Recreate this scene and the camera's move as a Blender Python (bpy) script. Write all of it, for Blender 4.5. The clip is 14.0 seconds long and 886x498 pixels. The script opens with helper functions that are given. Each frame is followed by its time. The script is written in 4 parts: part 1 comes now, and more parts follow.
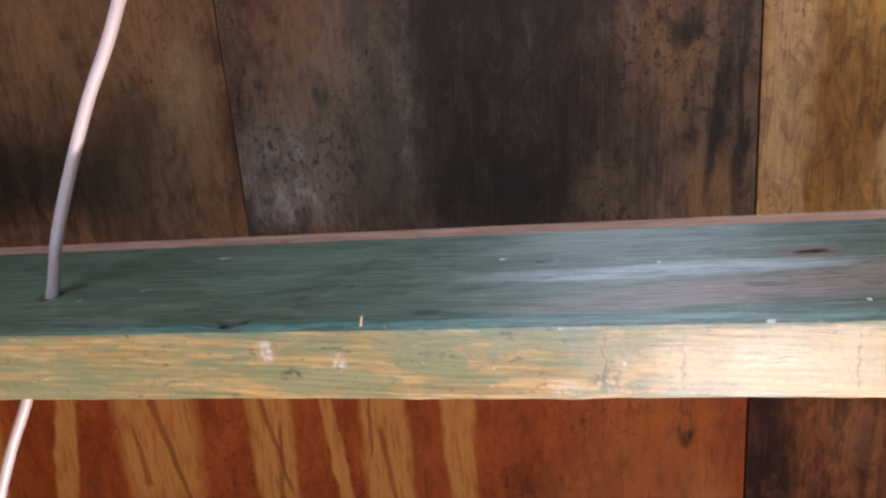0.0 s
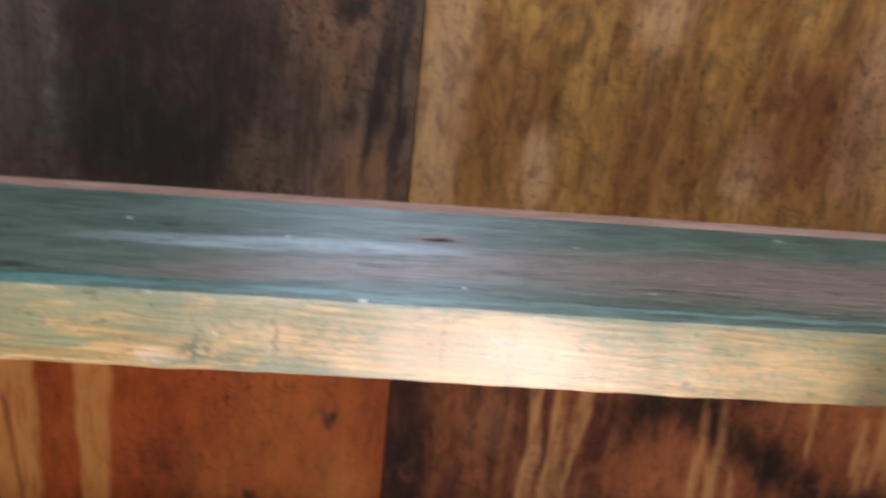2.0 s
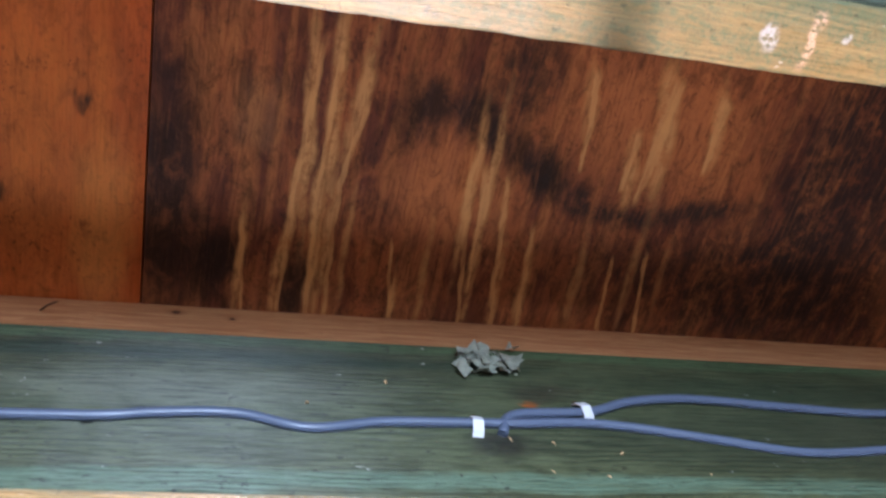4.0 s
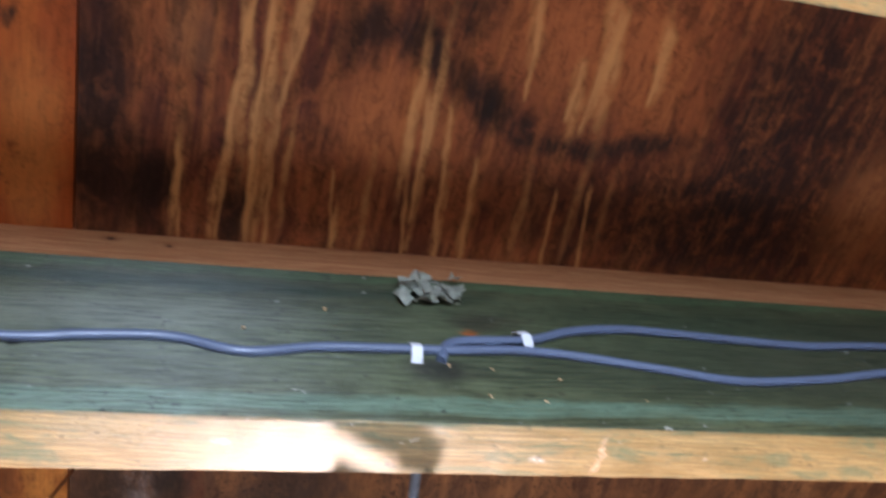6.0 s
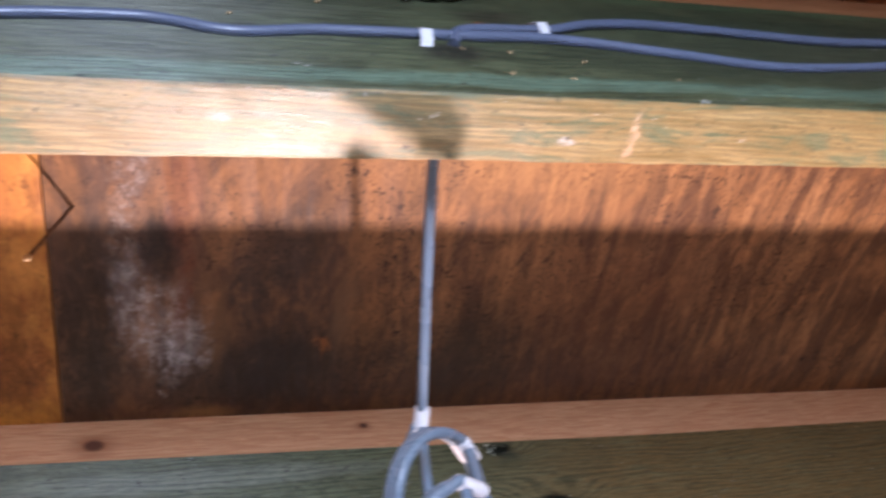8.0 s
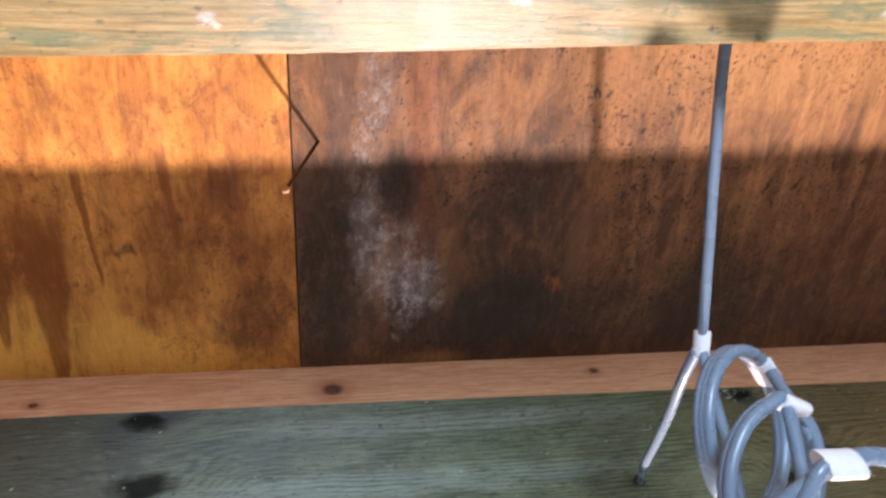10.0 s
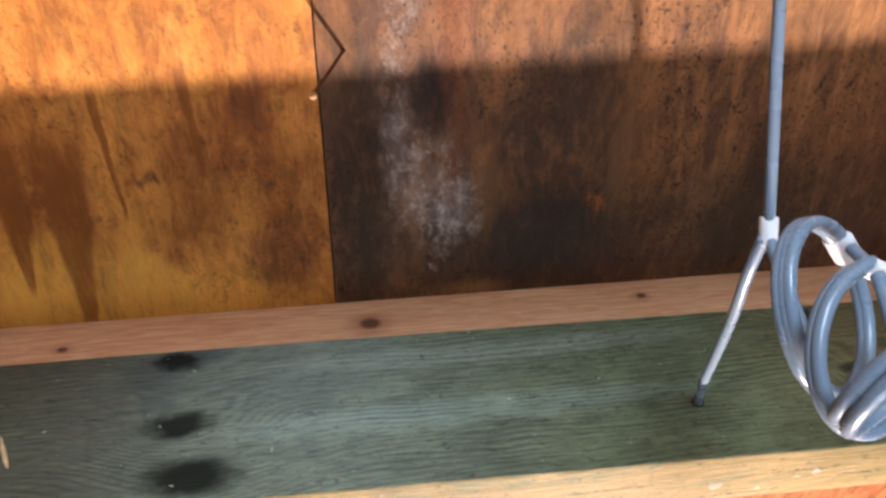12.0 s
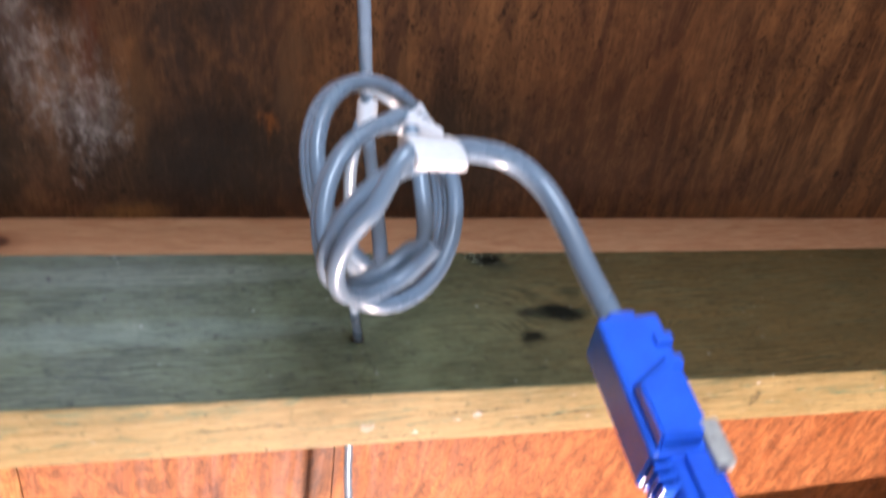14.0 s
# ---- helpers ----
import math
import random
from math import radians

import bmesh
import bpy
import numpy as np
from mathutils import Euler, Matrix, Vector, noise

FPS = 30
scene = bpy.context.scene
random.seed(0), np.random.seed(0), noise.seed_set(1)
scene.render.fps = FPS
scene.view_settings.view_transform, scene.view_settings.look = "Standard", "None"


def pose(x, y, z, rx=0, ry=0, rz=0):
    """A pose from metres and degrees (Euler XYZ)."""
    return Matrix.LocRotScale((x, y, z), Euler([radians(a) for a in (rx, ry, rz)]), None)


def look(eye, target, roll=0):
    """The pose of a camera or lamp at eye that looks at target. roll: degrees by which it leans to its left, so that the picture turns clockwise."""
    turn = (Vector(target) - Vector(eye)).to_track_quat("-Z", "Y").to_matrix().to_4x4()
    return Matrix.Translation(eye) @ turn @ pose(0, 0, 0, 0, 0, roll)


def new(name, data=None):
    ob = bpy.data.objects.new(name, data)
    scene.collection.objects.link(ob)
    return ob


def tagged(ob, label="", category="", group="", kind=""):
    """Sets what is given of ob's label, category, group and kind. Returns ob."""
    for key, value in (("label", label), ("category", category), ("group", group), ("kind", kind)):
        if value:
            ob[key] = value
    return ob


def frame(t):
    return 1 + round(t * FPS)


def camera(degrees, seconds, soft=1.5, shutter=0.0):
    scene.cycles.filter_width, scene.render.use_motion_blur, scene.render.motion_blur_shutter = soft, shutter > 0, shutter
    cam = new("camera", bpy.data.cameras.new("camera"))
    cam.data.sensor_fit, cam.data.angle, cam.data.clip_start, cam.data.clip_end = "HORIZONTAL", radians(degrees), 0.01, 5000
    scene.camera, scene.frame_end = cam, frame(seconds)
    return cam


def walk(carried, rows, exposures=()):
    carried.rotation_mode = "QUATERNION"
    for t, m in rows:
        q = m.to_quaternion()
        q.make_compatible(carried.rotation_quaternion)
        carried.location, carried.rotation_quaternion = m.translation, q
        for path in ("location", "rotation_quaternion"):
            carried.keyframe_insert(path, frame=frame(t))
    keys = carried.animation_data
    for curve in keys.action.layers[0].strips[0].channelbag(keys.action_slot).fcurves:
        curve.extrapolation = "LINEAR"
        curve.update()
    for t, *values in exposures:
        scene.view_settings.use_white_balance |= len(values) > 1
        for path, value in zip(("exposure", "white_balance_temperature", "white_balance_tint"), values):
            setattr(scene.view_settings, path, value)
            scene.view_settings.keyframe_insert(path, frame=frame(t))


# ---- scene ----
cam = camera(54.0, 14.0, 2.5, 0.5)
PATH = [
    (0, (0.158, 0.062, 1.581), (-0.2, 0.7, 3.443), 27.4),
    (0.5, (0.16, 0.068, 1.587), (-0.164, 0.703, 3.456), 25.0),
    (1, (0.179, 0.062, 1.592), (-0.096, 0.663, 3.479), 22.9),
    (1.5, (0.21, 0.066, 1.599), (0.129, 0.674, 3.503), 9.5),
    (2, (0.246, 0.075, 1.6), (0.4, 0.725, 3.485), -7.0),
    (2.5, (0.282, 0.088, 1.594), (0.587, 0.793, 3.44), -14.7),
    (3, (0.305, 0.113, 1.586), (0.695, 0.903, 3.382), -17.4),
    (3.5, (0.317, 0.152, 1.577), (0.768, 1.034, 3.315), -18.2),
    (3.7, (0.324, 0.163, 1.574), (0.799, 1.075, 3.29), -18.3),
    (5.8, (0.321, 0.198, 1.571), (0.93, 1.158, 3.217), -20.7),
    (6, (0.343, 0.196, 1.563), (0.947, 1.186, 3.193), -20.5),
    (6.5, (0.388, 0.227, 1.54), (1.037, 1.271, 3.118), -21.5),
    (7, (0.418, 0.252, 1.526), (1.122, 1.366, 3.03), -22.6),
    (7.5, (0.401, 0.31, 1.518), (1.201, 1.462, 2.944), -24.3),
    (8, (0.333, 0.351, 1.539), (1.037, 1.531, 2.992), -23.9),
    (8.5, (0.289, 0.384, 1.555), (0.893, 1.596, 3.028), -22.1),
    (9, (0.267, 0.403, 1.561), (0.781, 1.635, 3.05), -19.8),
    (9.2, (0.267, 0.404, 1.561), (0.749, 1.652, 3.047), -18.6),
    (11.3, (0.217, 0.477, 1.559), (0.569, 1.747, 3.062), -15.3),
    (11.5, (0.217, 0.48, 1.559), (0.581, 1.762, 3.05), -15.5),
    (12, (0.24, 0.5, 1.556), (0.582, 1.794, 3.042), -16.9),
    (12.5, (0.284, 0.533, 1.549), (0.676, 1.823, 3.026), -18.1),
    (13, (0.35, 0.528, 1.538), (0.856, 1.781, 3.013), -21.0),
    (13.5, (0.413, 0.523, 1.529), (1.04, 1.732, 2.994), -24.3),
    (14, (0.416, 0.589, 1.516), (1.098, 1.824, 2.934), -24.4),
]
walk(cam, [(t, look(eye, target, roll)) for t, eye, target, roll in PATH], (
    (0, 0.86, 6500, 29), (1.5, 0.87, 6500, 28), (3, 0.95, 6050, 25), (3.5, 0.97, 6050, 25), (6, 0.92, 6200, 28), (7, 0.84, 6200, 33), (8, 0.83, 6200, 34), (9, 0.85, 6100, 30),
    (11.5, 0.87, 6300, 20), (12.5, 0.87, 6500, 25), (13, 0.84, 6800, 29), (13.5, 0.83, 6950, 30), (14, 0.83, 6400, 25)))

# ---- world and light ----
world = bpy.data.worlds.new("world")
scene.world = world
world.use_nodes = True
sky = world.node_tree.nodes.new("ShaderNodeTexSky")
sky.sky_type, sky.sun_disc, sky.sun_elevation, sky.sun_rotation = "NISHITA", False, radians(30), radians(168)
world.node_tree.links.new(sky.outputs[0], world.node_tree.nodes["Background"].inputs[0])
world.node_tree.nodes["Background"].inputs[1].default_value = 0.1


def lamp(name, at, to, size, power, colour):
    data = bpy.data.lights.new(name, "AREA")
    data.shape, data.size, data.energy, data.color = "DISK", size, power, colour
    ob = new(name, data)
    ob.matrix_world = look(at, to)
    return ob


lamp("floor_work_lamp", (0.9, 3.25, 0.15), (0.5, 0.7, 2.2), 0.12, 178, (1.0, 0.84, 0.71))
# Unseen cool source, added for fill and the sheen on joist undersides.
lamp("unseen_floor_fill", (0.42, 1.35, 0.12), (0.35, 0.4, 2.1), 0.45, 7.0, (0.8, 0.93, 1.0))
daylight = lamp("doorway_daylight", (0.33, -2.15, 1.0), (0.4, 0.4, 2.1), 0.8, 10, (0.64, 0.85, 1.0))
daylight.data.shape, daylight.data.size_y, daylight.data.spread = "RECTANGLE", 1.3, radians(56)
sun = new("sun", bpy.data.lights.new("sun", "SUN"))
sun.data.energy, sun.data.angle, sun.data.color = 0.7, radians(0.5), (1.0, 0.96, 0.92)
sun.rotation_euler = (radians(60), 0, radians(12))


# ---- materials ----
class Nodes:
    """A small writer of node materials."""

    def __init__(self, name, mat=None):
        self.mat = mat or bpy.data.materials.new(name)
        self.mat.use_nodes = True
        self.tree = self.mat.node_tree
        self.bsdf = self.tree.nodes["Principled BSDF"]
        self.where = self.tree.nodes.new("ShaderNodeNewGeometry").outputs["Position"]

    def put(self, socket, value):
        if isinstance(value, bpy.types.NodeSocket):
            self.tree.links.new(value, socket)
        else:
            socket.default_value = (*value, 1.0) if isinstance(value, tuple) and len(value) == 3 and socket.type == "RGBA" else value

    def mapped(self, scale, shift=(0, 0, 0), turn=0.0, source=None):
        n = self.tree.nodes.new("ShaderNodeMapping")
        self.put(n.inputs[0], source or self.where)
        n.inputs["Location"].default_value = shift
        n.inputs["Rotation"].default_value = (0, 0, radians(turn))
        n.inputs["Scale"].default_value = scale
        return n.outputs[0]

    def noise(self, scale, detail=4.0, rough=0.6, shift=(0, 0, 0), source=None, distort=0.0):
        n = self.tree.nodes.new("ShaderNodeTexNoise")
        self.put(n.inputs["Vector"], self.mapped(scale, shift, 0.0, source))
        n.inputs["Scale"].default_value = 1.0
        n.inputs["Detail"].default_value = detail
        n.inputs["Roughness"].default_value = rough
        n.inputs["Distortion"].default_value = distort
        return n.outputs[0]

    def math(self, op, a, b=0.0):
        n = self.tree.nodes.new("ShaderNodeMath")
        n.operation = op
        self.put(n.inputs[0], a)
        self.put(n.inputs[1], b)
        return n.outputs[0]

    def step(self, value, low, high, to_low=0.0, to_high=1.0):
        n = self.tree.nodes.new("ShaderNodeMapRange")
        n.interpolation_type = "SMOOTHSTEP"
        for socket, v in zip(n.inputs[:5], (value, low, high, to_low, to_high)):
            self.put(socket, v)
        return n.outputs[0]

    def mix(self, mask, a, b, kind="MIX"):
        n = self.tree.nodes.new("ShaderNodeMix")
        n.data_type, n.blend_type = "RGBA", kind
        self.put(n.inputs["Factor"], mask)
        self.put(n.inputs["A"], a)
        self.put(n.inputs["B"], b)
        return n.outputs["Result"]

    def warped(self, scale, amount):
        """The place, shifted by a coarse noise, so that each mark has an uneven outline."""
        n = self.tree.nodes.new("ShaderNodeTexNoise")
        self.put(n.inputs["Vector"], self.mapped(scale))
        n.inputs["Scale"].default_value, n.inputs["Detail"].default_value = 1.0, 5.0
        sub = self.tree.nodes.new("ShaderNodeVectorMath")
        sub.operation = "SUBTRACT"
        self.put(sub.inputs[0], n.outputs["Color"])
        sub.inputs[1].default_value = (0.5, 0.5, 0.5)
        mul = self.tree.nodes.new("ShaderNodeVectorMath")
        mul.operation = "MULTIPLY_ADD"
        self.put(mul.inputs[0], sub.outputs[0])
        mul.inputs[1].default_value = amount
        self.put(mul.inputs[2], self.where)
        return mul.outputs[0]

    def spot(self, place, radii, turn=0.0, soft=0.6, source=None):
        """A mask round a place: 1 inside an ellipse, falling to 0."""
        n = self.tree.nodes.new("ShaderNodeMapping")
        n.vector_type = "TEXTURE"
        self.put(n.inputs[0], source or self.where)
        n.inputs["Location"].default_value = place
        n.inputs["Rotation"].default_value = (0, 0, radians(turn))
        n.inputs["Scale"].default_value = radii
        length = self.tree.nodes.new("ShaderNodeVectorMath")
        length.operation = "LENGTH"
        self.put(length.inputs[0], n.outputs[0])
        return self.step(length.outputs["Value"], 1.0 + soft, max(0.0, 1.0 - soft))

    def done(self, colour, rough=0.6, bump=None, strength=0.3, depth=0.001, gloss=0.5, brushed=0.0):
        self.put(self.bsdf.inputs["Base Color"], colour)
        self.put(self.bsdf.inputs["Roughness"], rough)
        self.put(self.bsdf.inputs["Specular IOR Level"], gloss)
        if brushed:  # planed along x: the sheen spreads across the grain
            self.bsdf.inputs["Anisotropic"].default_value = brushed
            across = self.tree.nodes.new("ShaderNodeCombineXYZ")
            across.inputs[1].default_value = across.inputs[2].default_value = 0.7071
            self.put(self.bsdf.inputs["Tangent"], across.outputs[0])
        if bump is not None:
            n = self.tree.nodes.new("ShaderNodeBump")
            n.inputs["Strength"].default_value, n.inputs["Distance"].default_value = strength, depth
            self.put(n.inputs["Height"], bump)
            self.put(self.bsdf.inputs["Normal"], n.outputs[0])
        return self.mat


FAR = 9.0  # a radius that does not bound a stain in that direction


DARK, BLACK, WHITE, GREY = (0.034, 0.025, 0.016), (0.0145, 0.0125, 0.0105), (0.5, 0.46, 0.43), (0.17, 0.142, 0.108)


def rich(c, gain=1.0):
    """Oiled, aged wood: a colour made a little redder."""
    return (min(0.85, c[0] * 1.04 * gain), c[1] * 0.9 * gain, c[2] * 0.86 * gain)


def plywood(name, low, mid, high, seed, stains_and_light=(), streaks=0.35, mildew=0.5, slant=0.0, gain=1.0, wear=1.0, patchy=None):
    """Weathered plywood with its grain along y. Stains and painted light: x, y, radius x, radius y, turn, colour,
    strength.
    """
    n = Nodes(name)
    low, mid, high = rich(low, gain), rich(mid, gain), rich(high, gain)
    shift = (seed * 3.7, seed * 1.9, seed)
    turned = n.mapped((1, 1, 1), (0, 0, 0), slant) if slant else None
    fine = n.noise((520, 24, 60), 5, 0.72, shift, turned, 0.6)
    broad = n.noise((64, 5, 20), 4, 0.55, shift, turned, 0.5)
    mottle = n.noise((72, 33, 30), 9, 0.76, shift, None, 0.8)
    cloud = n.noise((26, 10, 9), 8, 0.68, shift, None, 0.6)
    specks = n.noise((260, 190, 60), 3, 0.7, shift)
    dust = n.noise((130, 85, 80), 7, 0.8, (2, seed, 5), None, 0.5)
    where = n.noise((12, 9, 9), 5, 0.68, (seed, 4, 2))
    colour = n.mix(n.step(cloud, 0.42, 0.6), low, mid)
    veins = n.step(broad, 0.44, 0.66, 0.0, streaks)
    if patchy:  # the figured veneer begins between two places along x
        along = n.tree.nodes.new("ShaderNodeSeparateXYZ")
        n.put(along.inputs[0], n.where)
        veins = n.math("MULTIPLY", veins, n.step(along.outputs[0], *patchy, 0.3, 1.0))
    colour = n.mix(veins, colour, high)
    uneven = n.warped((75, 22, 10), (0.024, 0.05, 0.0))
    ragged = n.step(mottle, 0.3, 0.55, 0.6, 1.0)
    flaky = n.math("MULTIPLY", n.step(dust, 0.4, 0.62, 0.2, 1.0), n.step(n.noise((55, 40, 30), 5, 0.7, (seed, 2, 8)), 0.42, 0.58, 0.12, 1.0))
    for x, y, rx, ry, turn, tone, amount in stains_and_light:
        mask = n.math("MULTIPLY", n.spot((x, y, 2.2), (rx, ry, FAR), turn, 0.35 if ry == FAR else 0.6, uneven), flaky if tone == WHITE else ragged)
        colour = n.mix(n.math("MULTIPLY", mask, amount), colour, tone if tone == WHITE else rich(tone))
    colour = n.mix(n.step(mottle, 0.43, 0.64, 0.0, 0.75 * wear), colour, n.mix(0.72, colour, (0.02, 0.008, 0.004)))
    colour = n.mix(n.step(fine, 0.48, 0.66, 0.0, 0.55 * wear), colour, n.mix(0.66, colour, (0.02, 0.008, 0.004)))
    colour = n.mix(n.step(fine, 0.44, 0.3, 0.0, 0.3), colour, n.mix(0.5, colour, high))
    colour = n.mix(n.math("MULTIPLY", n.step(specks, 0.56, 0.64), n.step(where, 0.4, 0.58, 0.08, mildew)), colour, (0.014, 0.008, 0.006))
    blotch = n.noise((95, 46, 40), 5, 0.68, (seed, 9, 4))
    colour = n.mix(n.math("MULTIPLY", n.step(blotch, 0.57, 0.66), n.step(where, 0.42, 0.58, 0.0, mildew)), colour, (0.016, 0.009, 0.007))
    colour = n.mix(n.step(dust, 0.66, 0.8, 0.0, 0.12), colour, (0.42, 0.28, 0.18))
    return n.done(colour, n.step(broad, 0.3, 0.7, 0.5, 0.72), n.math("ADD", fine, n.math("MULTIPLY", specks, 0.6)), 0.5, 0.001, 0.16)


def extend(mat, stains_and_light, warp=0.014, soft=0.6):
    """Lays more marks over a plywood whose own list is full."""
    n = Nodes(mat.name, mat)
    colour = n.bsdf.inputs["Base Color"].links[0].from_socket
    uneven = n.warped((26, 22, 10), (warp, warp, 0.0))
    grain = n.math("MULTIPLY", n.step(n.noise((300, 30, 20), 4, 0.6), 0.3, 0.6, 0.5, 1.0), n.step(n.noise((70, 45, 20), 6, 0.72, (3, 1, 2)), 0.36, 0.56, 0.3, 1.0))
    for x, y, rx, ry, turn, tone, amount in stains_and_light:
        mask = n.math("MULTIPLY", n.spot((x, y, 2.2), (rx, ry, FAR), turn, soft, uneven), grain)
        colour = n.mix(n.math("MULTIPLY", mask, amount), colour, tone)
    n.put(n.bsdf.inputs["Base Color"], colour)


PALE, TAN, RED, OLIVE = (0.42, 0.25, 0.115), (0.2, 0.105, 0.045), (0.13, 0.035, 0.012), (0.11, 0.075, 0.04)

ply_1_left = plywood("plywood_brown", (0.07, 0.034, 0.017), (0.145, 0.074, 0.033), (0.22, 0.125, 0.06), 1, (
    (-0.3, 0.21, 0.1, 0.034, 0, BLACK, 0.95), (-0.178, 0.221, 0.043, 0.044, 0, OLIVE, 0.8), (-0.4, 0.1, 0.05, 0.1, 0, DARK, 0.5), (-0.22, 0.215, 0.03, 0.05, 0, DARK, 0.6),
    (-0.16, 0.1, 0.03, 0.05, 0, TAN, 0.5), (-0.14, 0.2, 0.014, 0.06, 0, TAN, 0.6)))
ply_1_mid = plywood("plywood_blackened", (0.036, 0.024, 0.016), (0.1, 0.064, 0.037), (0.16, 0.108, 0.066), 2, (
    (-0.083, 0.205, 0.04, 0.045, 0, GREY, 0.6), (-0.085, 0.222, 0.03, 0.034, 0, WHITE, 0.35), (0.02, 0.16, 0.008, 0.06, 0, WHITE, 0.35), (-0.03, 0.17, 0.04, 0.07, 0, GREY, 0.4), (-0.07, 0.1, 0.03, 0.03, 0, RED, 0.5),
    (0.08, 0.17, 0.085, 0.15, 0, BLACK, 0.85), (0.085, 0.228, 0.06, 0.03, 0, BLACK, 0.95), (0.205, 0.13, 0.026, 0.05, 0, TAN, 0.55),
    (0.235, 0.235, 0.022, 0.03, 0, TAN, 0.9), (0.237, 0.184, 0.004, 0.06, 5, BLACK, 0.9), (0.253, 0.165, 0.003, 0.09, 0, BLACK, 0.8), (0.215, 0.115, 0.009, 0.01, 0, BLACK, 0.9), (0.16, 0.23, 0.02, 0.02, 0, OLIVE, 0.6)), 0.35, 0.8)
ply_1_right = plywood("plywood_golden", (0.17, 0.076, 0.014), (0.27, 0.14, 0.03), (0.4, 0.24, 0.065), 3, (
    (0.283, 0.165, 0.017, 0.1, 0, PALE, 0.85), (0.325, 0.19, 0.03, 0.06, 0, (0.16, 0.06, 0.014), 0.7), (0.355, 0.215, 0.011, 0.028, 0, PALE, 0.85),
    (0.425, 0.093, 0.017, 0.03, 0, PALE, 0.7), (0.581, 0.144, 0.013, 0.06, 0, PALE, 0.8), (0.506, 0.2, 0.017, 0.025, 0, PALE, 0.8),
    (0.545, 0.172, 0.05, 0.06, 0, RED, 0.6), (0.61, 0.11, 0.016, 0.1, 0, PALE, 0.6), (0.72, 0.17, 0.05, 0.1, 0, RED, 0.6), (0.44, 0.2, 0.04, 0.05, 0, RED, 0.35)))
extend(ply_1_left, ((-0.25, 0.1, 0.05, 0.07, 0, (0.2, 0.1, 0.04), 0.5), (-0.15, 0.15, 0.02, 0.04, 0, (0.22, 0.14, 0.07), 0.6), (-0.2, 0.17, 0.02, 0.03, 0, (0.05, 0.03, 0.018), 0.7)))
extend(ply_1_mid, ((-0.06, 0.12, 0.03, 0.05, 0, (0.16, 0.09, 0.045), 0.7), (-0.045, 0.15, 0.006, 0.012, 0, BLACK, 0.9), (0.0, 0.15, 0.025, 0.07, 0, (0.13, 0.095, 0.06), 0.25), (0.01, 0.21, 0.025, 0.05, 0, (0.09, 0.072, 0.052), 0.25)))
STRIPE = (0.72, 0.33, 0.085)
ply_2_left = plywood("plywood_striped", (0.36, 0.075, 0.012), (0.47, 0.115, 0.02), (0.6, 0.19, 0.045), 4, (
    (0.24, 0.54, 0.02, 0.07, 0, STRIPE, 0.6), (0.2, 0.47, 0.06, 0.12, 0, STRIPE, 0.3), (0.13, 0.53, 0.03, 0.06, 0, STRIPE, 0.3),
    (0.222, 0.43, 0.0045, 0.008, 0, DARK, 0.9), (0.163, 0.51, 0.0045, 0.009, 0, DARK, 0.9), (0.1, 0.5, 0.02, 0.04, 0, RED, 0.5)), 0.25, 0.5, 0.0, 1.0, 0.6)
SMOKE, GLOW = (0.022, 0.013, 0.012), (0.5, 0.195, 0.065)
ply_2_right = plywood("plywood_smoked", (0.14, 0.045, 0.022), (0.32, 0.115, 0.038), (0.47, 0.21, 0.075), 5, (
    (0.286, 0.5, 0.022, 0.12, 0, SMOKE, 0.9), (0.324, 0.555, 0.026, 0.036, 0, SMOKE, 0.95), (0.392, 0.57, 0.016, 0.036, 0, SMOKE, 0.9),
    (0.663, 0.38, 0.088, 0.058, 0, GLOW, 0.9), (0.502, 0.462, 0.042, 0.042, 0, GLOW, 0.95), (0.472, 0.397, 0.022, 0.028, 0, BLACK, 0.85),
    (0.521, 0.404, 0.036, 0.02, 35, BLACK, 0.9), (0.577, 0.435, 0.034, 0.017, 40, BLACK, 0.95), (0.345, 0.42, 0.02, 0.03, 0, PALE, 0.35)), 0.55, 0.5)
STREAK = (0.66, 0.34, 0.12)


extend(ply_2_right, (
    (0.626, 0.462, 0.034, 0.012, 20, BLACK, 0.95), (0.681, 0.468, 0.034, 0.01, 0, BLACK, 0.9), (0.737, 0.453, 0.035, 0.01, -12, BLACK, 0.9),
    (0.544, 0.362, 0.03, 0.035, 0, BLACK, 0.8), (0.85, 0.4, 0.06, 0.14, 0, SMOKE, 0.95), (0.824, 0.53, 0.12, 0.065, 0, SMOKE, 0.95), (0.66, 0.53, 0.08, 0.04, 0, SMOKE, 0.5),
    (0.385, 0.43, 0.005, 0.09, -4, STREAK, 0.9), (0.402, 0.405, 0.005, 0.08, -3, STREAK, 0.9), (0.379, 0.53, 0.004, 0.07, 3, STREAK, 0.85),
    (0.402, 0.525, 0.0045, 0.07, -3, STREAK, 0.9)))
